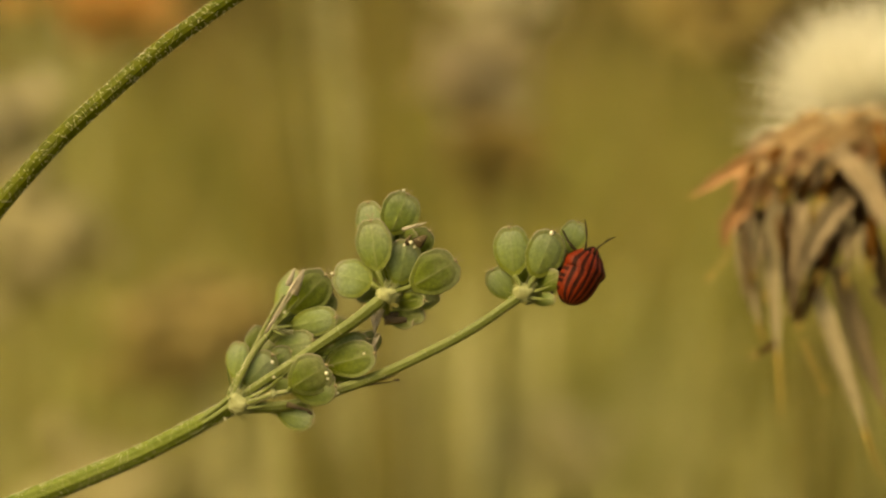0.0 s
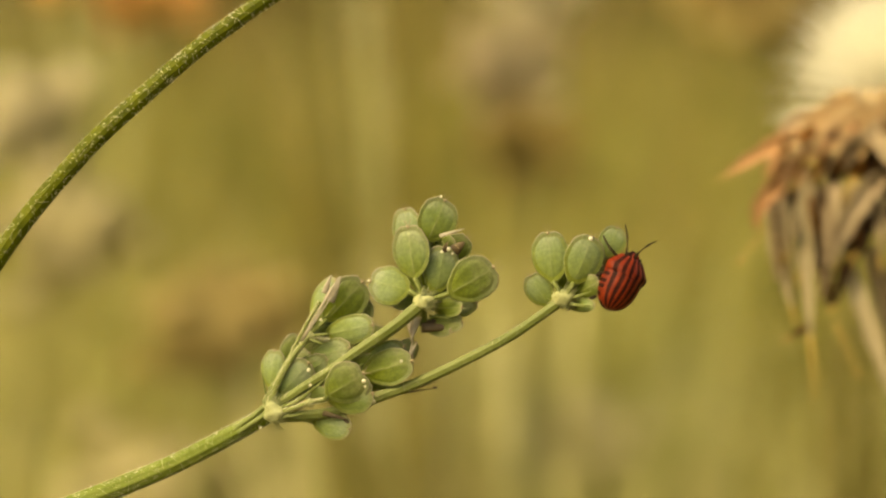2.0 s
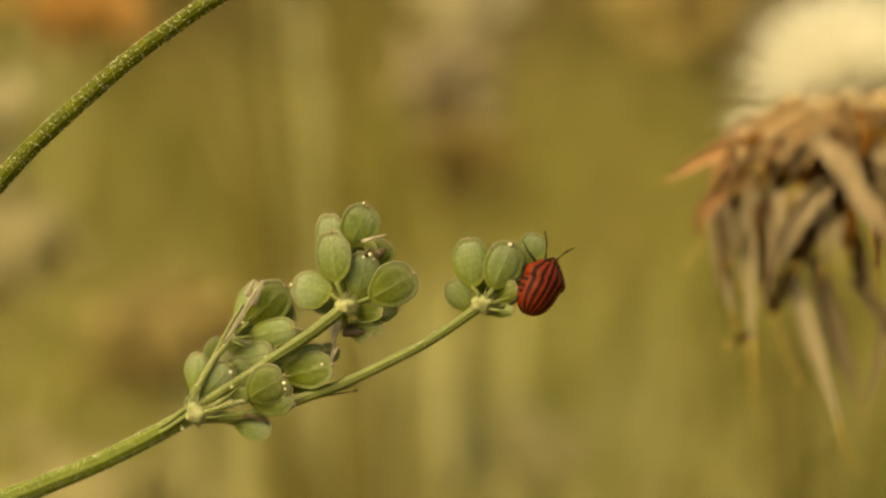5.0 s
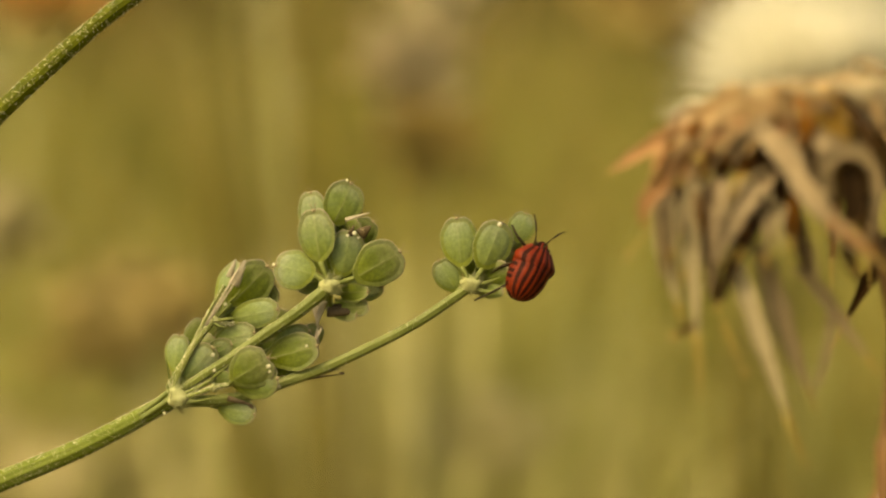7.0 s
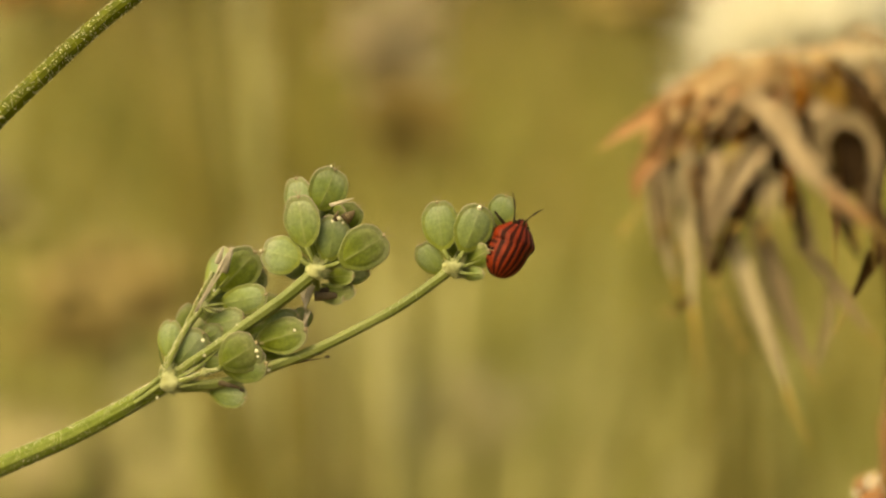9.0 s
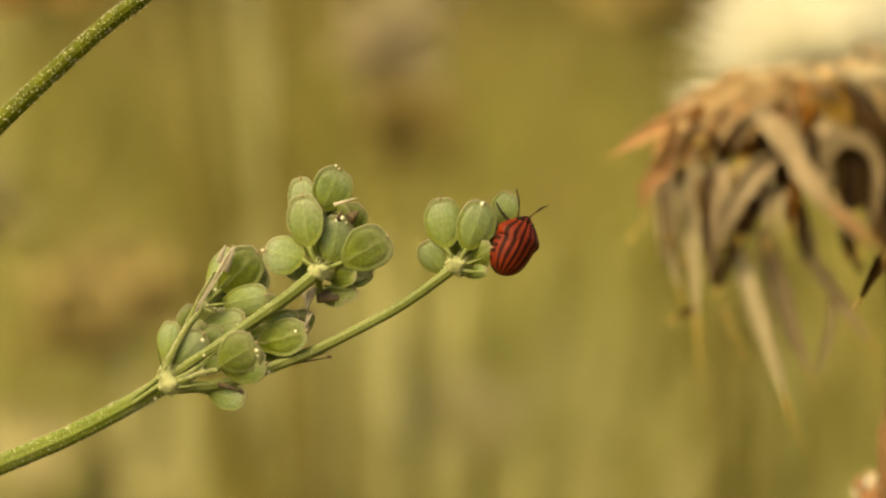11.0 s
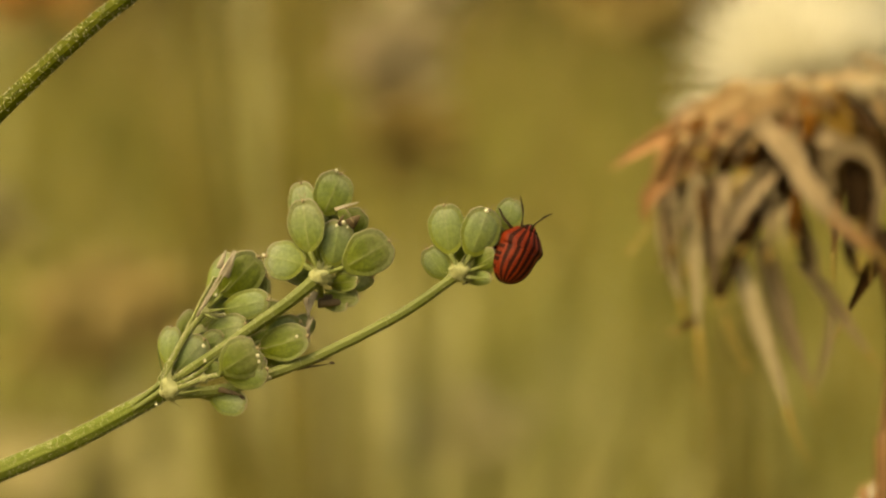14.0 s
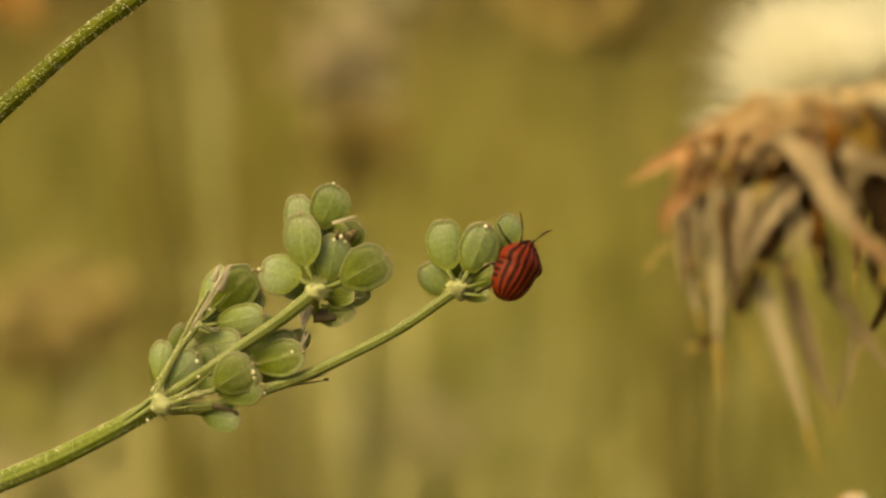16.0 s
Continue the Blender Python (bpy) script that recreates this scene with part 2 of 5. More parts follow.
def smooth_line(points, steps=8):
    """A smooth line through the points (Catmull-Rom)."""
    pts = [Vector(p) for p in points]
    pts = [pts[0] * 2 - pts[1]] + pts + [pts[-1] * 2 - pts[-2]]
    line = []
    for i in range(1, len(pts) - 2):
        a, b, c, d = pts[i - 1:i + 3]
        for k in range(steps):
            t = k / steps
            line.append(0.5 * ((2 * b) + (c - a) * t + (2 * a - 5 * b + 4 * c - d) * t * t + (3 * b - a - 3 * c + d) * t ** 3))
    line.append(pts[-2])
    return line


def tube(bm, line, radius, sides=12, ridges=0, ridge=0.0, cap=True, flat=1.0):
    """A tube along the line; radius is a number or a function of 0..1; lengthwise ridges as on an umbel's stalk."""
    rings = []
    n = len(line)
    up = Vector((0.13, 0.07, 1)).normalized()
    for i, p in enumerate(line):
        tan = (line[min(i + 1, n - 1)] - line[max(i - 1, 0)]).normalized()
        side = tan.cross(up).normalized()
        nor = side.cross(tan).normalized()
        r = radius(i / (n - 1)) if callable(radius) else radius
        ring = []
        for k in range(sides):
            a = 2 * math.pi * k / sides
            q = r * (1 + ridge * math.cos(ridges * a))
            ring.append(bm.verts.new(p + side * (q * math.cos(a)) + nor * (q * math.sin(a) * flat)))
        rings.append(ring)
    for a, b in zip(rings, rings[1:]):
        for k in range(sides):
            bm.faces.new((a[k], a[(k + 1) % sides], b[(k + 1) % sides], b[k]))
    if cap:
        bm.faces.new(rings[0][::-1])
        bm.faces.new(rings[-1])
    return bm


def blob(bm, centre, r, seed=0, squash=(1, 1, 1), rough=0.18, levels=2):
    """A small knobbly lump."""
    tmp = bmesh.ops.create_icosphere(bm, subdivisions=levels, radius=1.0)
    for v in tmp["verts"]:
        k = 1 + rough * noise.noise(v.co * 1.9 + Vector((seed * 3.7, seed, 0)))
        v.co = Vector(centre) + Vector((v.co.x * squash[0], v.co.y * squash[1], v.co.z * squash[2])) * (r * k)
    return bm


def hair(bm, root, way, length, width):
    """A thin three-sided needle."""
    way = way.normalized()
    s = way.cross(Vector((0.3, 0.2, 0.9))).normalized() * width
    t = way.cross(s).normalized() * width
    base = [bm.verts.new(root + s), bm.verts.new(root - s * 0.5 + t * 0.87), bm.verts.new(root - s * 0.5 - t * 0.87)]
    tip = bm.verts.new(root + way * length)
    for i in range(3):
        bm.faces.new((base[i], base[(i + 1) % 3], tip))


# ------------------------------------------------------------------ ground and meadow
GRASS = surface("meadow_grass", (0.080, 0.077, 0.007), (0.46, 0.378, 0.115), 15.0, 0.6, 0.0, None, (1, 0.35, 0.7), 0.3, 0.4, ends=(0.5, 0.96), patch=(0.22, 0.215, 0.038), patch_scale=8.0)
LOW_GRASS = surface("low_grass", (0.255, 0.240, 0.052), (0.64, 0.575, 0.275), 17.0, 0.6, 0.0, None, (1, 0.35, 0.8), 0.3, 0.4, ends=(0.5, 0.96), patch=(0.39, 0.385, 0.12), patch_scale=11.0)
FAR_GRASS = surface("far_grass", (0.055, 0.045, 0.007), (0.29, 0.215, 0.066), 7.0, 0.6, 0.0, None, (1, 0.3, 0.8), 0.25, 0.4, ends=(0.5, 0.96))
SOIL = surface("meadow_soil", (0.10, 0.085, 0.02), (0.30, 0.24, 0.075), 1.6, 0.9, 0.5, 60)
STRAW = surface("straw_pale", (0.36, 0.29, 0.14), (0.62, 0.53, 0.32), 30, 0.6, 0.0, through_light=0.2, object_random=0.3)
STALK_DARK = surface("stalk_olive", (0.072, 0.059, 0.008), (0.180, 0.145, 0.026), 30, 0.7, 0.0, object_random=0.3)
HEAD_BROWN = surface("head_brown", (0.17, 0.115, 0.028), (0.29, 0.205, 0.060), 60, 0.8, 0.2)
HEAD_STRAW = surface("head_straw", (0.37, 0.32, 0.155), (0.54, 0.47, 0.26), 60, 0.8, 0.2, through_light=0.4)
HEAD_OLIVE = surface("head_olive", (0.28, 0.205, 0.068), (0.40, 0.305, 0.12), 60, 0.8, 0.2, through_light=0.3)
HEAD_TAN = surface("head_buff", (0.36, 0.27, 0.09), (0.50, 0.385, 0.155), 60, 0.8, 0.2, through_light=0.4)
HEAD_PINK = surface("head_tan", (0.47, 0.395, 0.24), (0.66, 0.56, 0.37), 60, 0.8, 0.2, through_light=0.5)
HEAD_ORANGE = surface("head_orange", (0.72, 0.43, 0.13), (0.88, 0.60, 0.25), 60, 0.7, 0.2, through_light=0.5)
HEAD_PALE = surface("head_pale", (0.60, 0.54, 0.35), (0.78, 0.72, 0.52), 60, 0.7, 0.2, through_light=0.6)


def ground():
    bm = bmesh.new()
    rows, cols = [], [-600, -120, -40, -14, -6, -3, -1.5, -0.6, 0, 0.6, 1.5, 3, 6, 14, 40, 120, 600]
    for y in [-300, -40, -8, -2, -0.5, 0.4, 1.2, 2, 3, 4.5, 6.5, 9, 13, 20, 35, 70, 160, 400, 1500]:
        row = []
        for x in cols:
            z = 0.02 * noise.noise(Vector((x, y, 0.3))) if abs(x) < 20 and abs(y) < 20 else 0.0
            if y > 13:
                z += (min(y, 160) - 13) * 0.05
            row.append(bm.verts.new((x, y, z)))
        rows.append(row)
    for a, b in zip(rows, rows[1:]):
        for i in range(len(cols) - 1):
            bm.faces.new((a[i], a[i + 1], b[i + 1], b[i]))
    ob = new("ground", mesh_of("ground", bm, SOIL))
    tagged(ob, "dry olive meadow soil rising to the distance", "ground", kind="structure")


ground()


def meadow(name, material, label, seed, bands):
    """Blades and thin stalks of the meadow behind, coarser with distance."""
    rnd = random.Random(seed)
    verts, faces = [], []
    for count, y0, y1, hi, wide, left, right in bands:
        for _ in range(count):
            y = rnd.uniform(y0, y1)
            x = rnd.uniform(left, right) * y
            h = hi * rnd.uniform(0.45, 1.15)
            w = wide * rnd.uniform(0.6, 1.6)
            lean = Vector((rnd.gauss(0, 0.16), rnd.gauss(0, 0.16)))
            a = rnd.uniform(-0.9, 0.9)
            cx, cy = math.cos(a) * w, math.sin(a) * w
            base = len(verts)
            for k, s in ((0, 1.0), (0.45, 0.85), (0.8, 0.5)):
                px, py, pz = x + lean.x * h * k * k, y + lean.y * h * k * k, h * k
                verts += [(px - cx * s, py - cy * s, pz), (px + cx * s, py + cy * s, pz)]
            verts.append((x + lean.x * h, y + lean.y * h, h))
            faces += [(base, base + 1, base + 3, base + 2), (base + 2, base + 3, base + 5, base + 4), (base + 4, base + 5, base + 6)]
    me = bpy.data.meshes.new(name)
    me.from_pydata(verts, [], faces)
    me.materials.append(material)
    tagged(new(name, me), label, "grass", kind="stuff")


meadow("meadow_grass", GRASS, "blurred yellow-green and straw coloured meadow grass behind", 5,
       ((1500, 1.5, 2.2, 0.40, 0.0024, -0.33, 0.30), (4200, 2.0, 4.0, 0.42, 0.003, -0.33, 0.30),
        (2200, 1.4, 2.2, 0.40, 0.0024, -1.3, -0.33), (2200, 1.4, 2.2, 0.40, 0.0024, 0.30, 1.3),
        (6000, 2.0, 4.0, 0.42, 0.003, -1.3, -0.33), (6000, 2.0, 4.0, 0.42, 0.003, 0.30, 1.3)))
meadow("low_grass", LOW_GRASS, "blurred pale yellow-green low grass", 7,
       ((1900, 1.35, 1.9, 0.345, 0.003, -0.30, 0.075), (1500, 1.8, 2.6, 0.29, 0.004, -0.30, 0.08),
        (260, 1.35, 1.9, 0.32, 0.003, 0.15, 0.22), (450, 1.8, 2.6, 0.27, 0.004, 0.05, 0.22), (640, 1.35, 1.9, 0.355, 0.003, 0.028, 0.082), (520, 1.42, 1.7, 0.37, 0.0032, -0.06, 0.035), (450, 1.4, 1.8, 0.36, 0.003, 0.0, 0.08), (260, 1.3, 1.6, 0.35, 0.0035, 0.040, 0.088),
        (150, 1.9, 3.2, 0.56, 0.0035, -0.30, -0.13), (600, 1.30, 1.5, 0.28, 0.004, -0.26, 0.06)))
meadow("far_meadow_grass", FAR_GRASS, "blurred brownish olive grass far behind", 6,
       ((130, 1.95, 2.6, 0.40, 0.003, 0.05, 0.17), (1500, 3.4, 5.0, 0.55, 0.005, -0.4, 0.4), (6500, 4.5, 8.0, 0.6, 0.006, -0.4, 0.4), (5200, 8.0, 16.0, 0.7, 0.013, -0.4, 0.4),
        (7000, 3.6, 8.0, 0.6, 0.006, -1.3, -0.4), (7000, 3.6, 8.0, 0.6, 0.006, 0.4, 1.3), (5000, 8.0, 16.0, 0.7, 0.013, -1.3, -0.4), (5000, 8.0, 16.0, 0.7, 0.013, 0.4, 1.3)))


def surroundings():
    """Grass all round, as thick as ahead: short under the plants and the eye, taller to the sides and behind."""
    rng = np.random.default_rng(8)
    n = 120000
    r = 16.0 * rng.random(n) ** 0.72
    a = rng.uniform(-math.pi, math.pi, n)
    x, y = r * np.sin(a), r * np.cos(a)
    ahead = (y > 0) & (np.abs(x) < 0.305 * y + 0.05)
    keep = ~(ahead & (y > 1.35))
    r, x, y, ahead = r[keep], x[keep], y[keep], ahead[keep]
    n = len(r)
    near = (ahead & (y < 1.35)) | (r < 0.8)
    h = np.where(near, rng.uniform(0.10, 0.24, n), rng.uniform(0.2, 0.5, n) + 0.012 * r)
    w = rng.uniform(0.002, 0.005, n) + 0.0011 * r
    lx, ly = rng.normal(0, 0.16, n) * h, rng.normal(0, 0.16, n) * h
    t = rng.uniform(0, math.pi, n)
    cx, cy = np.cos(t) * w, np.sin(t) * w
    z = np.zeros(n)
    p = np.stack([np.stack([x - cx, y - cy, z - 0.01], 1), np.stack([x + cx, y + cy, z - 0.01], 1),
                  np.stack([x + lx * 0.3 - cx * 0.8, y + ly * 0.3 - cy * 0.8, h * 0.55], 1),
                  np.stack([x + lx * 0.3 + cx * 0.8, y + ly * 0.3 + cy * 0.8, h * 0.55], 1),
                  np.stack([x + lx, y + ly, h], 1)], 1).reshape(-1, 3)
    p = p.reshape(-1, 5, 3)
    far = y + rng.normal(0, 0.4, n) > 3.6
    for name, mask, material, label in (("surrounding_grass", ~far, GRASS, "olive and straw coloured grass all round"),
                                        ("outer_grass", far, FAR_GRASS, "brownish olive grass farther off")):
        verts = p[mask].reshape(-1, 3).tolist()
        faces = []
        for b in range(0, len(verts), 5):
            faces += [(b, b + 1, b + 3, b + 2), (b + 2, b + 3, b + 4)]
        me = bpy.data.meshes.new(name)
        me.from_pydata(verts, [], faces)
        me.materials.append(material)
        tagged(new(name, me), label, "grass", kind="stuff")


surroundings()


def head_lumps(bm, top, wide, tall, count, seed):
    """A dried head: many small lumps scattered in an uneven cloud."""
    rnd = random.Random(seed)
    for k in range(count):
        v = Vector((rnd.gauss(0, 0.42), rnd.gauss(0, 0.42), rnd.gauss(0, 0.42)))
        blob(bm, Vector(top) + Vector((v.x * wide, v.y * wide, v.z * tall)), wide * rnd.uniform(0.14, 0.30), k, (1, 1, rnd.uniform(0.6, 1.3)), levels=1)
    return bm


def stalk(x, y, height, head, head_material, label, lean=0.0, radius=0.0028, stem_material=None):
    """A far thin stalk standing in the meadow, with a dried head."""
    root = new("meadow_stalk")
    root.matrix_basis = pose(x - lean, y, 0)
    top = Vector((lean, 0, height))
    line = smooth_line([(0, 0, -0.01), (lean * 0.25, 0, height * 0.5), top], 5)
    part("stem", tube(bmesh.new(), line, lambda s: radius * (1.1 - 0.4 * s), 6), stem_material or GRASS_STEM, root)
    part("flower_head", head_lumps(bmesh.new(), top, head[0], head[1], 90, int(abs(x) * 977 + height * 313)), head_material, root)["kind"] = "stuff"
    tagged(root, label, "dried flower", "stalks of the meadow")


def tuft(x0, x1, y, height, spread, count, material, label, radius=0.0030):
    """A narrow tuft of upright stems, from x0 at the ground to x1 at the tips."""
    root = new("grass_tuft")
    root.matrix_basis = pose(x0, y, 0)
    rnd = random.Random(int(abs(x0) * 3011 + height * 100))
    for k in range(count):
        off = rnd.gauss(0, spread * 0.5)
        h = height * rnd.uniform(0.8, 1.05)
        dx = (x1 - x0) * h / height
        line = smooth_line([(off * 0.5, rnd.gauss(0, 0.01), -0.01), (off + dx * 0.45, 0, h * 0.5), (off * 1.2 + dx, rnd.gauss(0, 0.02), h)], 5)
        part("stem", tube(bmesh.new(), line, lambda s: radius * (0.95 - 0.35 * s), 6), material, root)
    tagged(root, label, "grass", "tufts of the meadow")


GRASS_STEM = surface("grass_stem", (0.13, 0.12, 0.02), (0.34, 0.29, 0.09), 30, 0.7, 0.0, object_random=0.3)
PALE_GREEN = surface("grass_pale_green", (0.36, 0.335, 0.13), (0.56, 0.51, 0.25), 30, 0.7, 0.0, object_random=0.3)
tuft(-0.026, -0.104, 1.36, 0.66, 0.018, 9, STALK_DARK, "dark olive tuft of stems leaning behind the umbel")
tuft(-0.020, -0.031, 1.355, 0.70, 0.022, 6, STALK_DARK, "dark olive upright tuft of stems in the meadow")
tuft(-0.030, -0.068, 1.43, 0.66, 0.032, 5, PALE_GREEN, "pale green upright tuft of stems in the meadow", 0.0024)
tuft(0.218, 0.206, 1.36, 0.46, 0.022, 10, STALK_DARK, "dark olive short tuft in the meadow")
tuft(-0.036, -0.050, 1.37, 0.44, 0.030, 9, PALE_GREEN, "pale green short tuft behind the umbel", 0.0036)
tuft(0.016, 0.006, 1.38, 0.43, 0.040, 10, PALE_GREEN, "pale green low tuft below the umbel", 0.0036)
tuft(-0.105, -0.112, 1.42, 0.37, 0.040, 9, PALE_GREEN, "pale green low tuft beside the seed heads", 0.0036)
tuft(0.040, 0.036, 1.38, 0.40, 0.030, 6, PALE_GREEN, "pale green low tuft below the brown heads")
stalk(0.018, 1.42, 0.555, (0.030, 0.030), HEAD_PINK, "pale tan dried flower head on a stalk")
stalk(0.0285, 1.40, 0.517, (0.026, 0.026), HEAD_BROWN, "dried brown flower head on a thin stalk")
stalk(0.034, 1.45, 0.605, (0.030, 0.024), HEAD_PALE, "pale cream dried flower head on a stalk")
stalk(-0.184, 1.42, 0.606, (0.040, 0.024), HEAD_ORANGE, "orange dried flower head on a straw stalk")
stalk(-0.240, 1.46, 0.462, (0.042, 0.036), HEAD_STRAW, "pale cream seed head low in the meadow")
stalk(-0.266, 1.48, 0.520, (0.034, 0.028), HEAD_PALE, "pale seed head on a thin stalk")
stalk(-0.150, 1.44, 0.405, (0.050, 0.034), HEAD_OLIVE, "olive brown withered flower head")
stalk(-0.190, 1.42, 0.312, (0.044, 0.022), HEAD_STRAW, "pale greyish seed head low in the grass")
stalk(-0.136, 1.46, 0.288, (0.040, 0.020), HEAD_STRAW, "pale greyish seed head near the ground")
stalk(0.066, 1.42, 0.335, (0.036, 0.022), HEAD_STRAW, "pale seed head low in the grass")
stalk(0.172, 1.44, 0.600, (0.050, 0.036), HEAD_TAN, "tan withered flower head on a stalk")
stalk(0.012, 1.50, 0.300, (0.040, 0.022), HEAD_STRAW, "pale cream seed head low in the grass")

# ------------------------------------------------------------------ the umbel


def g(x, y, w=0.0):
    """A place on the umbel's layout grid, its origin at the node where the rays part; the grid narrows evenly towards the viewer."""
    k = 1 - w * UNIT / 0.40
    return Vector(((x - 784) * k + 484, (441 - y) * k + 239, w)) * UNIT


def fruit_mesh(name, seed, mats):
    """A flat winged fruit: a lens-shaped body, a broad thin wing round it with a pale edge, and two short hooked styles; unit length and width."""
    rnd = random.Random(seed)
    bm = bmesh.new()
    segs, radii = 36, (0.0, 0.25, 0.48, 0.64, 0.74, 0.79, 0.87, 0.97, 1.0)
    lobe, skew = rnd.uniform(0.03, 0.07), rnd.uniform(-0.05, 0.05)
    sheets = []
    for face in (1, -1):
        rings = []
        for r in radii:
            ring = []
            for k in range(segs):
                a = 2 * math.pi * k / segs
                x, y = math.cos(a), math.sin(a)
                ox = 0.5 * x * (1 + 0.10 * y + skew * y * y) * (1 - 0.24 * max(0, -y) ** 2)
                oy = 0.5 * y - lobe * math.exp(-(x / 0.24) ** 2) * max(0, y) ** 2
                wob = 1 + 0.022 * math.sin(3 * a + seed) + 0.014 * math.sin(7 * a + 2 * seed) + (0.012 * math.sin(13 * a + seed) if r > 0.9 else 0)
                px, py = ox * r * wob, oy * r * wob
                body = math.sqrt(max(0.0, 1 - (r / 0.78) ** 2)) if r < 0.78 else 0.0
                rib = 0.006 * math.cos(px * 2 * math.pi / (0.21 + 0.10 * (0.5 - abs(py)))) * body
                mid = 0.010 * math.exp(-(px / 0.03) ** 2) * body
                edge = 0.014 if r > 0.9 else 0.010
                curl = 0.055 * max(0.0, r - 0.76) * math.sin(2 * a + seed)
                z = face * (0.046 * body + edge * (1 if r < 1 else 0.5) + rib + mid) + 0.10 * px * px * (1 if seed % 2 else -1) + curl
                ring.append(bm.verts.new((px, py, z)) if r > 0 or k == 0 else None)
            rings.append(ring)
        for i in range(len(radii) - 1):
            for k in range(segs):
                k2 = (k + 1) % segs
                if i == 0:
                    f = bm.faces.new((rings[0][0], rings[1][k], rings[1][k2]))
                else:
                    f = bm.faces.new((rings[i][k], rings[i + 1][k], rings[i + 1][k2], rings[i][k2]))
                f.material_index = 2 if i >= 7 else 1 if i >= 5 else 0
        sheets.append(rings[-1])
    for k in range(segs):
        k2 = (k + 1) % segs
        bm.faces.new((sheets[0][k], sheets[0][k2], sheets[1][k2], sheets[1][k])).material_index = 2
    n0 = len(bm.faces)
    for s in (-1, 1):
        line = smooth_line([(0.02 * s, 0.43, 0), (0.05 * s, 0.53, 0.01), (0.11 * s, 0.57 + 0.04 * rnd.random(), 0.03)], 3)
        tube(bm, line, lambda q: 0.012 * (1.1 - 0.7 * q), 5)
    blob(bm, (0, 0.45, 0), 0.045, seed, (1.3, 0.8, 1), levels=1)
    for k in range(26):
        a = rnd.uniform(-0.3, math.pi + 0.3)
        hair(bm, Vector((0.48 * math.cos(a), 0.46 * math.sin(a), 0)), Vector((math.cos(a), math.sin(a), rnd.uniform(-.6, .6))), rnd.uniform(0.03, 0.08), 0.004)
    bm.faces.ensure_lookup_table()
    for f in list(bm.faces)[n0:]:
        f.material_index = 3
    return mesh_of(name, bm, mats)


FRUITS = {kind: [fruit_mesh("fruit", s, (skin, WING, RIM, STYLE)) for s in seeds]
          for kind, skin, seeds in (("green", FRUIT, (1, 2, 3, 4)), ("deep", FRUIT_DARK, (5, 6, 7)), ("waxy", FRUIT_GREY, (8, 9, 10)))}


def fruit(ray, x, y, w, turn, length, width, roll=0.0, pitch=0.0, base=None, kind="green", n=[0]):
    """One fruit at the grid place, its tip turned that many degrees from the grid's x, and its short stalk from base."""
    n[0] += 1
    stock = FRUITS[kind]
    length, width = 1.05 * length, 1.10 * width
    ob = new("fruit", stock[n[0] % len(stock)])
    ob.parent = ray
    place = Matrix.Translation(g(x, y, w)) @ Euler((0, 0, radians(turn - 90))).to_matrix().to_4x4()
    lean = Euler((radians(pitch), radians(roll), 0)).to_matrix().to_4x4()
    ob.matrix_basis = place @ lean @ Matrix.Diagonal((width * UNIT, length * UNIT, 0.5 * (width + length) * UNIT, 1))
    if base is not None:
        foot = (place @ lean) @ Vector((0, -0.47 * length * UNIT, 0))
        b = g(*base)
        mid = (b + foot) * 0.5 + Vector((0, 0, 3 * UNIT))
        part("pedicel", tube(bmesh.new(), smooth_line([b, mid, foot], 4), lambda s: UNIT * (3.4 + 1.8 * s), 7), RAY, ray)
    return ob


def ray_part(plant, points, r0, r1):
    """A ridged ray of the umbel; returns the part that carries its umbellet."""
    line = smooth_line([g(*p) for p in points], 10)
    ob = part("ray", tube(bmesh.new(), line, lambda s: UNIT * (r0 + (r1 - r0) * s), 28, 7, 0.08), RAY, plant)
    bm = bmesh.new()
    rnd = random.Random(int(points[-1][0] * 7 + points[-1][1]))
    for k in range(9 * len(line)):
        i = rnd.randrange(len(line) - 1)
        tan = (line[i + 1] - line[i]).normalized()
        side = tan.cross(Vector((0, 0, 1))).normalized()
        a = rnd.uniform(-0.3, math.pi + 0.3)
        way = side * math.cos(a) + side.cross(tan).normalized() * math.sin(a)
        r = r0 + (r1 - r0) * i / (len(line) - 1)
        hair(bm, line[i].lerp(line[i + 1], rnd.random()) + way * (r * 0.97 * UNIT), way + tan * rnd.uniform(-0.6, 0.6), rnd.uniform(1.2, 3.2) * UNIT, 0.5 * UNIT)
    part("ray_hairs", bm, HAIR, ob, "short white hairs")["kind"] = "stuff"
    return ob


def node(ray, x, y, w, r, seed, way=(0.8, 0.5, 0)):
    """The pale swollen node where stalks part, with short bristly bracts."""
    bm = bmesh.new()
    blob(bm, g(x, y, w), r * 0.72 * UNIT, seed, (1.1, 0.95, 0.9), 0.42, 3)
    rnd = random.Random(seed)
    for k in range(70):
        a = rnd.uniform(0, 2 * math.pi)
        out = Vector((math.cos(a), math.sin(a), rnd.uniform(-0.2, 0.9))).normalized()
        hair(bm, g(x, y, w) + out * (r * 0.5 * UNIT), out + Vector(way), r * rnd.uniform(0.5, 1.2) * UNIT, 1.6 * UNIT)
    return part("node", bm, NODE, ray, "pale swollen node")


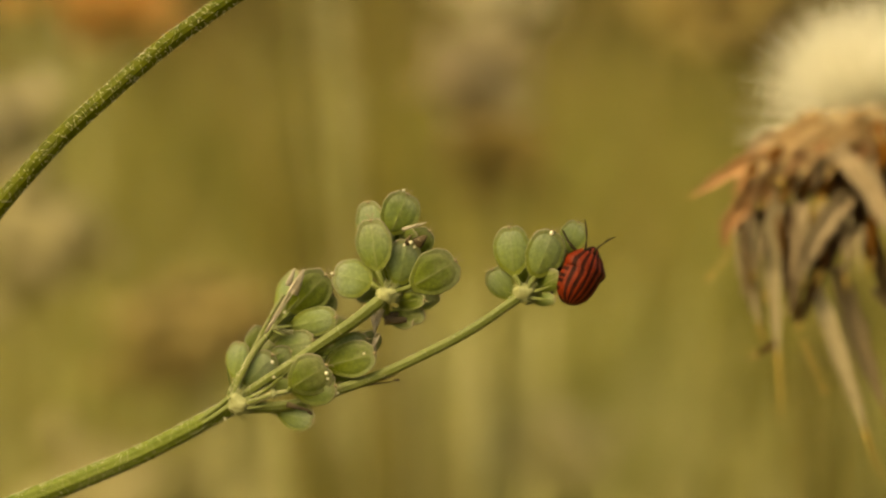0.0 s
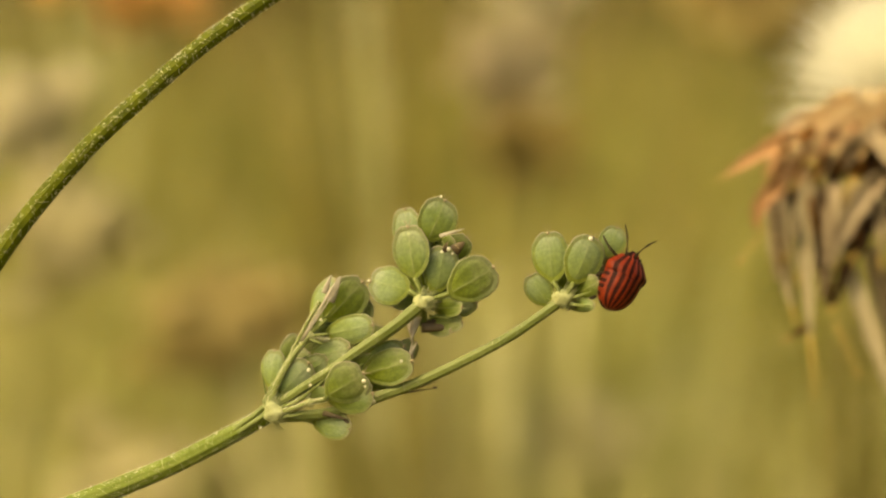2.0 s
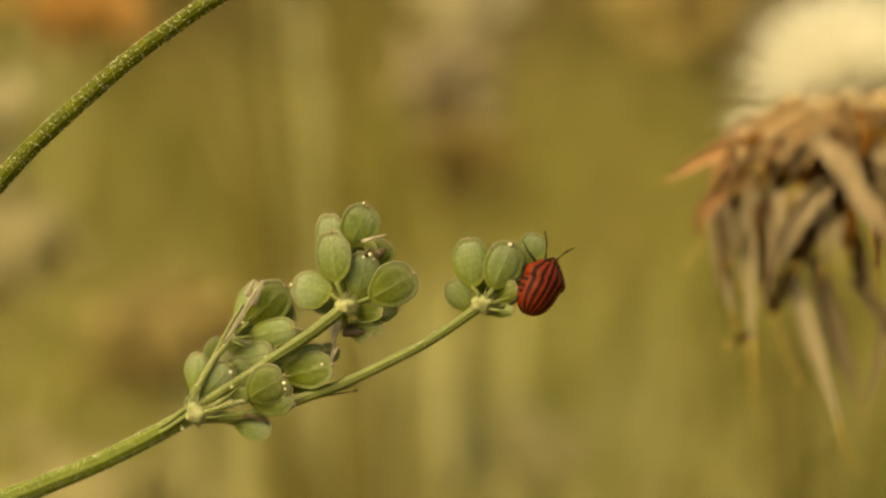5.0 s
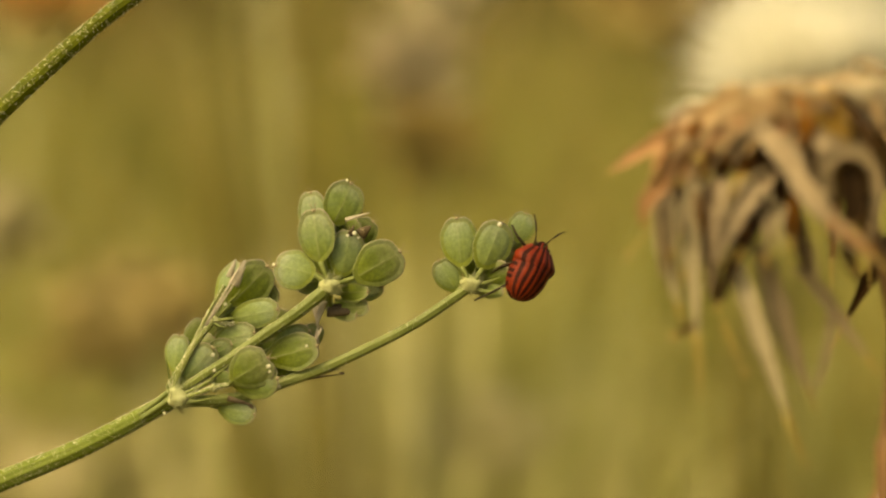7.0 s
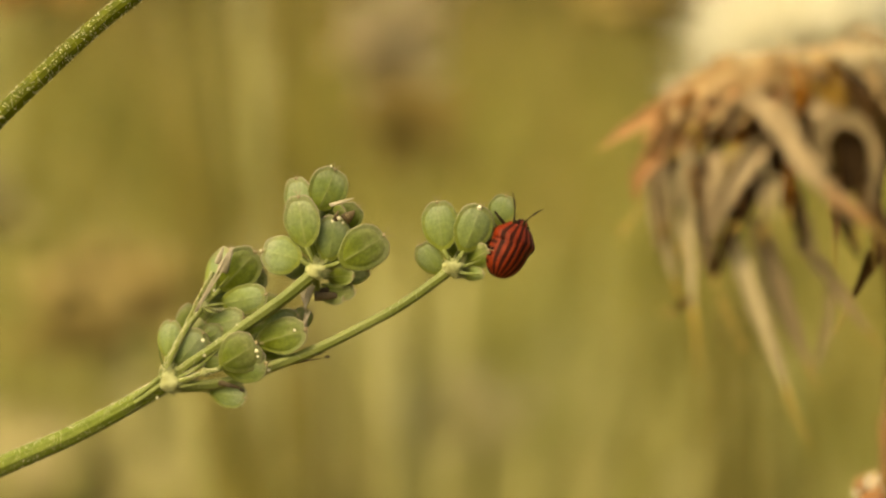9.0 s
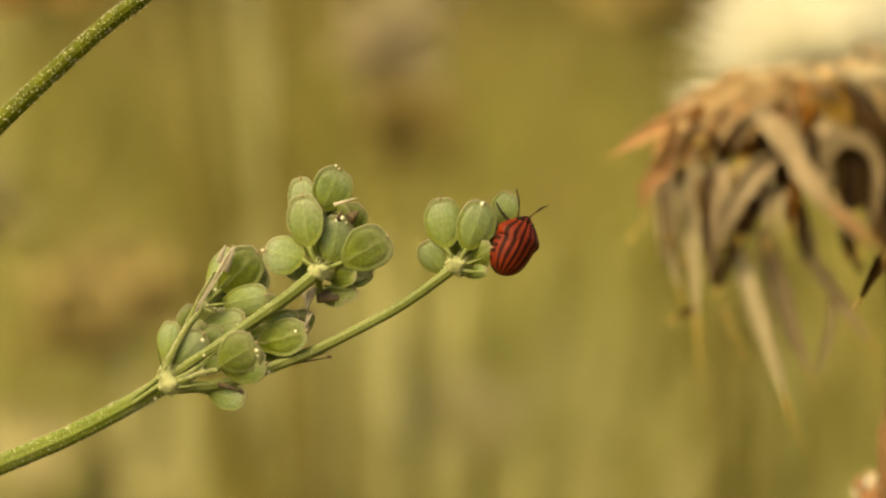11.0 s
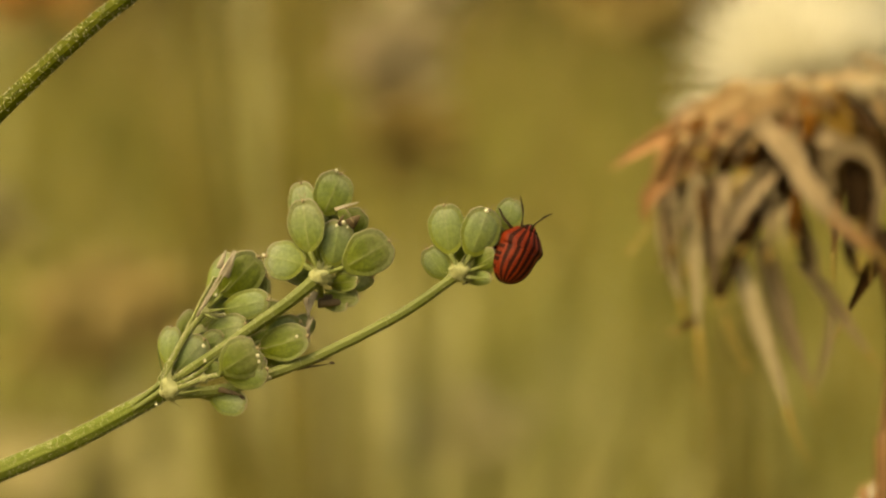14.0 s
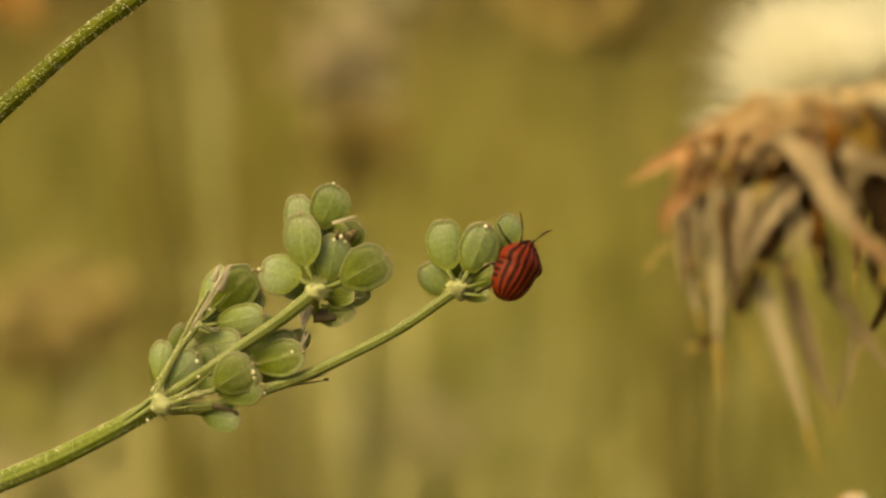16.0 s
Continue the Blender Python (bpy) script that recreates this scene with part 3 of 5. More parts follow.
def bracteoles(ray, spots, material, label):
    """Small pointed bracts: each from a place, towards a direction, with its length and width."""
    for x, y, w, turn, length, width in spots:
        a = radians(turn)
        p0, way = g(x, y, w), Vector((math.cos(a), math.sin(a), 0.15))
        line = smooth_line([p0, p0 + way * (0.5 * length * UNIT) + Vector((0, 0, 3 * UNIT)), p0 + way * (length * UNIT)], 5)
        part("bracteole", tube(bmesh.new(), line, lambda s: UNIT * width * 0.5 * (1.0 - 0.85 * s ** 1.6), 8, flat=0.3), material, ray, label)


def droplet(ray, x, y, w, r):
    bm = bmesh.new()
    blob(bm, g(x, y, w), 0.75 * r * UNIT, 1, rough=0.15)
    part("resin_drop", bm, HAIR, ray, "tiny white resin drop")


umbel = new("umbel_plant")
tagged(umbel, "green umbel with flat oval fruits on a ridged slanting stalk", "plant")


def build_umbel():
    line = smooth_line([g(-150, 7640, -40), g(-700, 5200, -40), g(-820, 3000, -30), g(-640, 1500, -20), g(-350, 1010, -10), g(-140, 895, -4),
                        g(-70, 862, 0), g(0, 833, 0), g(60, 808, 0), g(124, 780, 0), g(200, 741, 0), g(250, 713, 0), g(296, 688, 0)], 14)
    part("stem", tube(bmesh.new(), line, lambda s: UNIT * (22.6 - 7.2 * s), 54, 9, 0.04), STEM_PALE, umbel, "ridged pale green main stalk")
    bm = bmesh.new()
    rnd = random.Random(4)
    for k in range(1700):
        i = rnd.randrange(len(line) - 14 * 7, len(line) - 1)
        a = rnd.uniform(-0.4, math.pi + 0.4)
        way = Vector((-0.5 * math.cos(a), 0.86 * math.cos(a), math.sin(a))).normalized()
        hair(bm, line[i].lerp(line[i + 1], rnd.random()) + way * ((22.6 - 7.2 * i / (len(line) - 1)) * 0.98 * UNIT), way, rnd.uniform(1.5, 4) * UNIT, 0.6 * UNIT)
    part("stem_hairs", bm, HAIR, umbel)["kind"] = "stuff"
    # the strands that run on from the stem into the rays
    for points in ([(232, 718, 10), (268, 690, 14), (300, 664, 12)], [(240, 722, 14), (280, 694, 18), (322, 662, 14)]):
        part("strand", tube(bmesh.new(), smooth_line([g(*p) for p in points], 8), UNIT * 5.0, 12, 5, 0.06), RAY, umbel)

    # short ray with the upper umbellet
    a = ray_part(umbel, [(294, 672, 6), (316, 622, 12), (340, 580, 14), (367, 547, 14)], 5.5, 5.0)
    node(a, 369, 545, 15, 13, 2)
    node(a, 305, 684, 12, 29, 3)
    at = (369, 545, 15)
    ray_part(umbel, [(286, 668, 2), (306, 632, 4), (334, 580, 8), (362, 524, 14), (384, 486, 18)], 4.2, 3.0)
    bracteoles(a, [(400, 484, 34, 64, 48, 20), (392, 470, 30, 70, 34, 12)], BLADE, "pale pinkish bract with a purple tip")
    bracteoles(a, [(352, 556, 26, 60, 136, 6), (364, 538, 30, 56, 104, 4)], BLADE, "pale pinkish bract with a purple tip")
    fruit(a, 394, 482, -4, 62, 84, 52, -34, 0, at, "waxy")
    fruit(a, 428, 483, 10, 48, 98, 68, 16, 6, at, "deep")
    fruit(a, 438, 535, 18, 13, 96, 48, 0, 22, at, "waxy")
    fruit(a, 404, 576, 4, 14, 84, 44, 0, 24, (352, 590, 2))
    fruit(a, 456, 566, -8, 20, 70, 40, 10, 20, (390, 596, -6), "deep")
    fruit(a, 448, 500, -14, 34, 70, 54, 10, 20, at, "deep")
    ray_part(umbel, [(369, 545, 16), (386, 552, 18), (402, 553, 16)], 3.4, 2.4)
    bracteoles(a, [(372, 540, 22, 42, 34, 5), (374, 546, 22, 8, 36, 5), (376, 534, 20, 60, 30, 4), (366, 552, 22, -20, 30, 4)], RAY, "thin green bract")
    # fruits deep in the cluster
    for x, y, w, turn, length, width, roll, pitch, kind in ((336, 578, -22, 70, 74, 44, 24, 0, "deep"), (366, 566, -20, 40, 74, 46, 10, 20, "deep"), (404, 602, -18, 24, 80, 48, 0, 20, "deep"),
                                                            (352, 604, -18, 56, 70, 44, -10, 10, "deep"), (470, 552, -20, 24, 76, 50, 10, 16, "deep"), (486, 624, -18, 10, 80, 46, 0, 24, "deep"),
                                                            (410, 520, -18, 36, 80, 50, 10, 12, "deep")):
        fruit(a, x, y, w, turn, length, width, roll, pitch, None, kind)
    # side fruits close to the main node
    b = ray_part(umbel, [(296, 676, 0), (304, 656, -4), (312, 640, -8)], 4.5, 4)
    fruit(b, 302, 607, -16, 84, 70, 44, -18, 0, (298, 650, -10), "waxy")
    bracteoles(b, [(290, 652, 4, 100, 46, 4)], RAY, "thin green bract")
    fruit(b, 340, 624, 6, 49, 82, 52, 8, 10, (312, 660, 0), "waxy")
    fruit(b, 372, 606, -4, 34, 70, 44, 12, 14, (330, 650, -4))
    # thick middle ray
    c = ray_part(umbel, [(306, 674, 10), (352, 642, 24), (400, 611, 32), (450, 575, 36), (510, 533, 36), (563, 490, 36)], 7.5, 11.5)
    node(c, 571, 483, 38, 23, 5)
    at = (571, 483, 36)
    fruit(c, 508, 456, 30, 166, 74, 66, 8, -8, at, "waxy")
    fruit(c, 546, 395, 42, 97, 94, 62, -12, 4, at)
    fruit(c, 540, 358, 14, 98, 84, 52, -16, 0, (562, 430, 20), "waxy")
    fruit(c, 590, 338, 26, 68, 82, 64, 12, 6, (572, 420, 26))
    fruit(c, 598, 426, 28, 80, 84, 58, 6, 6, at, "waxy")
    fruit(c, 604, 378, 16, 10, 70, 34, 20, 52, (576, 410, 20), "deep")
    fruit(c, 622, 392, 4, 50, 74, 48, 14, 20, (584, 440, 14), "deep")
    bracteoles(c, [(596, 366, 44, 17, 46, 7)], BLADE, "pale pinkish fruit edge")
    bracteoles(c, [(622, 392, 36, 40, 24, 22), (604, 394, 38, 70, 20, 10)], BRACT_OLD, "withered dark brown bract")
    fruit(c, 654, 444, 46, 30, 94, 74, 12, -6, at, "deep")
    fruit(c, 628, 488, 10, 14, 80, 44, 16, 22, at, "waxy")
    fruit(c, 612, 494, 24, 4, 74, 30, 0, 44, at, "deep")
    fruit(c, 606, 521, 8, 4, 82, 34, 0, 30, at, "deep")
    fruit(c, 592, 528, -4, 348, 76, 30, 0, 40, at, "deep")
    bracteoles(c, [(566, 530, 2, 2, 62, 18), (572, 524, -4, 12, 50, 14)], BRACT_OLD, "withered dark brown bract")
    bracteoles(c, [(578, 508, 20, -8, 50, 4)], RAY, "thin green bract")
    bracteoles(c, [(560, 510, 8, 254, 46, 14), (545, 520, 4, 280, 34, 12)], BLADE, "pale pinkish pointed bract")
    fruit(c, 574, 380, -6, 88, 70, 46, -8, 0, (570, 440, 10), "deep")
    fruit(c, 560, 430, -10, 104, 76, 50, -10, 8, at, "deep")
    fruit(c, 622, 452, -8, 30, 76, 52, 10, 10, at, "deep")
    fruit(c, 536, 478, -8, 190, 60, 40, 10, 20, at, "deep")
    # short ray in front of the long one
    d = ray_part(umbel, [(306, 686, 14), (335, 678, 30), (364, 667, 44), (396, 660, 50)], 4.5, 4)
    node(d, 366, 666, 46, 8, 7)
    ray_part(umbel, [(310, 680, 16), (344, 664, 24), (378, 640, 24), (400, 622, 22)], 4.5, 3.2)
    bracteoles(d, [(318, 694, 24, 12, 60, 5), (322, 690, 24, 24, 60, 4), (366, 648, 34, 40, 44, 5)], RAY, "thin green bract")
    fruit(d, 440, 652, 46, 8, 88, 62, 6, 18, (396, 660, 50))
    fruit(d, 431, 632, 62, 34, 80, 70, 12, 8, (396, 660, 50), "deep")
    fruit(d, 506, 602, 20, 16, 98, 60, 0, 14, (420, 640, 20), "deep")
    fruit(d, 500, 580, 4, 30, 84, 48, 24, 14, (420, 630, 6), "waxy")
    fruit(d, 528, 580, -8, 46, 78, 46, 30, 10, (450, 630, -4))
    bracteoles(d, [(532, 606, 10, 62, 56, 12), (546, 600, 2, 84, 48, 12)], BLADE, "pinkish brown fruit edge")
    fruit(d, 470, 604, -8, 28, 76, 50, 20, 12, (410, 640, -4), "deep")
    fruit(d, 408, 706, 8, 350, 74, 44, 0, 20, (340, 692, 8), "waxy")
    bracteoles(d, [(392, 684, 16, -14, 46, 10), (428, 694, 14, -32, 20, 8)], BRACT_OLD, "withered dark brown bract")
    fruit(d, 378, 650, 26, 24, 60, 30, 20, 36, (320, 684, 20))
    for ray, x, y, w, r in ((d, 463, 626, 82, 5), (d, 465, 636, 78, 3.5), (b, 365, 608, 40, 4.5), (b, 368, 635, 46, 3.5), (c, 612, 389, 52, 5), (c, 600, 394, 50, 3.5),
                            (c, 619, 397, 50, 3), (umbel, 123, 767, 8, 4), (umbel, 281, 712, 18, 3.5), (d, 530, 590, 40, 3.5), (d, 483, 663, 20, 4), (a, 386, 518, 30, 4),
                            (c, 598, 296, 34, 3.5), (c, 470, 447, 40, 3.5), (umbel, 60, 796, 10, 2.5), (umbel, 210, 728, 12, 2.5)):
        droplet(ray, x, y, w, r)


build_umbel()

long_ray = ray_part(umbel, [(300, 694, 2), (375, 689, 6), (425, 679, 8), (475, 660, 10), (560, 627, 10), (650, 583, 10), (725, 541, 12), (808, 482, 14)], 10, 8.5)


def build_long_ray():
    r = long_ray
    node(r, 813, 476, 18, 23, 9)
    bracteoles(r, [(815, 480, 22, 60, 30, 6), (812, 478, 24, 110, 30, 5), (822, 478, 22, 20, 44, 7), (818, 486, 22, -4, 50, 7)], RAY, "thin green bract")
    at = (813, 474, 17)
    fruit(r, 790, 402, 20, 96, 90, 62, -8, 4, at, "waxy")
    fruit(r, 848, 407, 24, 70, 90, 64, 10, 6, at, "waxy")
    fruit(r, 899, 374, 6, 70, 56, 46, 8, 0, (856, 440, 8), "waxy")
    fruit(r, 771, 462, 0, 118, 66, 48, -20, 10, at, "waxy")
    fruit(r, 880, 398, -6, 56, 66, 44, 20, 0, at, "waxy")
    fruit(r, 852, 460, 8, 30, 76, 42, 0, 36, at, "deep")
    fruit(r, 846, 488, 12, 4, 66, 24, 0, 46, at)
    fruit(r, 822, 434, -12, 84, 66, 50, 0, 10, at, "deep")
    fruit(r, 860, 438, -14, 44, 70, 46, 10, 20, at, "deep")
    droplet(r, 861, 369, 44, 5.5)
    # a torn bract under the ray
    bm = bmesh.new()
    hair(bm, g(525, 648, 4), Vector((1, 0.14, 0.1)), 66 * UNIT, 4 * UNIT)
    hair(bm, g(548, 640, 4), Vector((1, 0.30, 0.3)), 52 * UNIT, 3 * UNIT)
    blob(bm, g(587, 638, 6), 4.5 * UNIT, 3, (1.4, 0.7, 1), levels=1)
    part("bract", bm, BRACT_OLD, r, "withered brown bract")


build_long_ray()

# ------------------------------------------------------------------ the striped bug
bug = new("shield_bug")
tagged(bug, "red shield bug with black lengthwise stripes on the fruits", "insect")


def outline(s):
    """Half width of the bug's back at s, from the rear (0) to the front of the neck shield (1)."""
    if s < 0.56:
        return 0.90 * math.sqrt(max(0.0, 1 - ((0.56 - s) / 0.56) ** 2.7))
    if s < 0.70:
        return 0.90 + 0.10 * math.sin((s - 0.56) / 0.14 * math.pi / 2)
    return 1.0 - 0.56 * ((s - 0.70) / 0.26) ** 1.1


def shell(s0, s1, rows, grow, lift, stripes, name, length, half, checks=0):
    """A part of the back: arched, with lengthwise black stripes, each (middle, half width) across from -1 to 1, that narrow towards the rear."""
    bm = bmesh.new()
    cuts = sorted({-1.0, 1.0, *[round(-0.9 + 0.15 * i, 3) for i in range(13)]})
    for c, h in stripes:
        cuts = [q for q in cuts if abs(q - c) > h + 0.02] + [c - h, c, c + h]
    cuts = sorted(cuts)
    dark = [any(abs((a + b) / 2 - c) < h for c, h in stripes) for a, b in zip(cuts, cuts[1:])]
    top, bottom = [], []
    for i in range(rows + 1):
        s = s0 + (s1 - s0) * i / rows
        hw = max(0.02, outline(s) * grow) * half
        y = (s - 0.5) * length
        crest = 0.80 * half * (0.40 + 0.60 * math.sin(math.pi * min(1, max(0, 0.14 + 0.74 * s))))
        rt, rb = [], []
        for q in cuts:
            waver = 0.012 * math.sin(9 * s + 7 * q) * (1 - q * q)
            c = math.sqrt(max(0.0, 1 - q * q))
            groove = -0.035 * half * any(abs(q - m) < 0.01 for m, h in stripes)
            rt.append(bm.verts.new(((q + waver) * hw, y, lift + (crest * c + groove * c) * (hw / half) ** 0.6)))
            rb.append(bm.verts.new((q * hw, y, lift - 0.20 * half * c)))
        top.append(rt)
        bottom.append(rb)
    for a, flip in ((top, 0), (bottom, 1)):
        for i in range(rows):
            for k in range(len(cuts) - 1):
                q = (a[i][k], a[i][k + 1], a[i + 1][k + 1], a[i + 1][k])
                f = bm.faces.new(q[::-1] if flip else q)
                f.material_index = int(dark[k]) if not checks else int(i * checks // rows % 2 == 0)
    for i in (0, rows):
        for k in range(len(cuts) - 1):
            bm.faces.new((top[i][k], top[i][k + 1], bottom[i][k + 1], bottom[i][k])).material_index = 1
    bmesh.ops.remove_doubles(bm, verts=bm.verts, dist=1e-7)
    return part(name, bm, (RED, BLACK), bug)


def build_bug():
    length, half = 109 * UNIT, 45 * UNIT
    turn = Matrix.Translation((0, -2 * UNIT, 0)) @ Euler((radians(-10), radians(27), radians(-31))).to_matrix().to_4x4()
    made = [
        shell(0.0, 0.60, 18, 0.90, 4 * UNIT, [(-0.82, 0.07), (-0.50, 0.085), (-0.17, 0.075), (0.17, 0.075), (0.50, 0.085), (0.82, 0.08)], "scutellum", length, half),
        shell(0.575, 0.92, 10, 0.98, 1.0 * UNIT, [(-0.80, 0.07), (-0.49, 0.08), (-0.16, 0.07), (0.16, 0.07), (0.49, 0.08), (0.80, 0.08)], "pronotum", length, half),
        shell(0.01, 0.62, 20, 0.955, -3 * UNIT, [], "abdomen", length, half, 11),
    ]
    bm = bmesh.new()
    blob(bm, (0, 0.43 * length, 2 * UNIT), 14 * UNIT, 2, (1.0, 0.95, 0.6), 0.1, 3)
    made.append(part("head", bm, BLACK, bug))
    for x in (-5, 5):
        bm = bmesh.new()
        blob(bm, (x * UNIT, 0.435 * length, 8 * UNIT), 4.5 * UNIT, 2, (0.6, 2.2, 0.6), 0.05, 2)
        made.append(part("head_stripe", bm, RED, bug))
    for s in (-1, 1):
        bm = bmesh.new()
        blob(bm, (s * 14 * UNIT, 0.455 * length, 4 * UNIT), 3.6 * UNIT, 1, rough=0.02)
        made.append(part("eye", bm, LEG, bug))
    for ob in made:
        ob.matrix_basis = turn
    # feelers, jointed: one upright, the other stretched out to the side
    for points in ([(8, 46, 14), (10, 56, 18), (11, 70, 18), (10, 84, 16), (7, 100, 12)], [(25, 42, 12), (32, 51, 16), (42, 59, 16), (52, 66, 12), (62, 70, 8)]):
        line = smooth_line([Vector(p) * UNIT for p in points], 6)
        part("feeler", tube(bmesh.new(), line, lambda q: UNIT * (1.5 + 0.45 * math.sin(q * 12)), 7), LEG, bug)
    # legs: thigh, knee, shin and foot
    for points in ([(-4, 40, 2), (-14, 52, 6), (-22, 62, 4), (-31, 80, -2)],
                   [(-28, 14, -8), (-46, 8, -10), (-58, 0, -16), (-66, -6, -20)],
                   [(-24, -18, -10), (-44, -28, -8), (-66, -40, -10), (-94, -54, -14)],
                   [(24, 22, -12), (34, 24, -14), (38, 16, -20)],
                   [(24, 4, -14), (34, 0, -16), (36, -10, -20)],
                   [(10, -24, -14), (18, -34, -16), (14, -42, -20)]):
        line = smooth_line([Vector(p) * UNIT for p in points], 5)
        part("leg", tube(bmesh.new(), line, lambda q: UNIT * (3.4 - 1.9 * q), 8), LEG, bug)


build_bug()

# ------------------------------------------------------------------ the arching hairy stem
arch = new("hairy_stem")
tagged(arch, "arching green stem covered with short white bristles", "stem")


def build_arch():
    def h(x, y, w=0.0):
        return Vector(((x - 245) * UNIT, (105 - y) * UNIT, w * UNIT)) * 1.0125
    line = smooth_line([h(-560, 7640, -30), h(-700, 5000, -30), h(-660, 3000, -20), h(-480, 1500, -10), h(-250, 850), h(-120, 545), h(-60, 443), h(0, 363), h(50, 305), h(100, 251),
                        h(150, 204), h(200, 159), h(250, 115), h(300, 74), h(350, 38), h(400, 3), h(480, -45), h(570, -88)], 16)
    part("stalk", tube(bmesh.new(), line, lambda s: UNIT * (18 - 4.0 * s), 40, 11, 0.05), STEM, arch)
    rnd = random.Random(11)
    bm = bmesh.new()
    first = len(line) - 16 * 14
    for k in range(2000):
        i = rnd.randrange(first, len(line) - 1)
        p = line[i].lerp(line[i + 1], rnd.random())
        tan = (line[i + 1] - line[i]).normalized()
        side = tan.cross(Vector((0, 0, 1))).normalized()
        a = rnd.uniform(0, 2 * math.pi)
        way = side * math.cos(a) + side.cross(tan).normalized() * math.sin(a)
        r = 18 - 4.0 * i / (len(line) - 1)
        lean = way + tan * rnd.uniform(-0.9, 0.1) + side * rnd.uniform(-0.3, 0.3)
        hair(bm, p + way * (r * 0.98 * UNIT), lean, rnd.uniform(2.2, 4.8) * UNIT, rnd.uniform(0.75, 1.15) * UNIT)
    part("bristles", bm, HAIR, arch, "short white bristles")["kind"] = "stuff"


build_arch()

# ------------------------------------------------------------------ the thistle
thistle = new("thistle")
tagged(thistle, "dry thistle seed head with cream fluff and spiny drooping bracts", "thistle")
TU = UNIT * 0.340 / 0.40


def k3(x, y, w=0.0):
    """A place on the thistle's layout grid, its origin in the head; the grid narrows evenly towards the viewer."""
    k = 1 - w * TU / 0.34
    return Vector(((x - 784) * k - 716, (441 - y) * k - 241, w)) * TU


def bract(points, width, material, spine=40, fold=0.45, twist=0.0, spine_bend=(0, 0, 0)):
    """A dry bract: a tapering, folded, thick blade along the points that ends in a straw-coloured spine."""
    line = smooth_line([k3(*p) for p in points], 7)
    n = len(line)
    bm = bmesh.new()
    rings = []
    for i, p in enumerate(line):
        s = i / (n - 1)
        tan = (line[min(i + 1, n - 1)] - line[max(i - 1, 0)]).normalized()
        side = tan.cross(Vector((0.05, 0.1, 1))).normalized()
        side = Matrix.Rotation(twist * s, 3, tan) @ side
        nor = side.cross(tan).normalized()
        w = width * TU * (0.62 + 0.5 * math.sin(min(1, s * 1.7) * math.pi / 2) - 0.98 * s ** 2.2) * (1 + 0.10 * math.sin(s * 23 + width))
        w = max(w, 2.0 * TU)
        f = fold * w
        ring = []
        for q, up in ((-1, f), (-0.5, f * 0.35), (0, -f * 0.2), (0.5, f * 0.35), (1, f)):
            ring.append(bm.verts.new(p + side * (w * 0.5 * q) + nor * up))
        for q, up in ((1, f - 1.6 * TU), (0, -f * 0.2 - 0.16 * w - 2 * TU), (-1, f - 1.6 * TU)):
            ring.append(bm.verts.new(p + side * (w * 0.5 * q) + nor * up))
        rings.append(ring)
    m = len(rings[0])
    for a, b in zip(rings, rings[1:]):
        for k in range(m):
            bm.faces.new((a[k], a[(k + 1) % m], b[(k + 1) % m], b[k]))
    bm.faces.new(rings[0][::-1])
    bm.faces.new(rings[-1])
    ob = part("bract", bm, material, thistle)
    if spine:
        way = (line[-1] - line[-3]).normalized()
        bm = bmesh.new()
        end = line[-1]
        tip = end + way * (spine * TU) + Vector(spine_bend) * TU
        tube(bm, smooth_line([end - way * 6 * TU, end + way * spine * 0.5 * TU, tip], 4), lambda s: TU * (4.6 - 3.6 * s), 6)
        part("spine", bm, SPINE, ob, "straw yellow spine")
    return ob


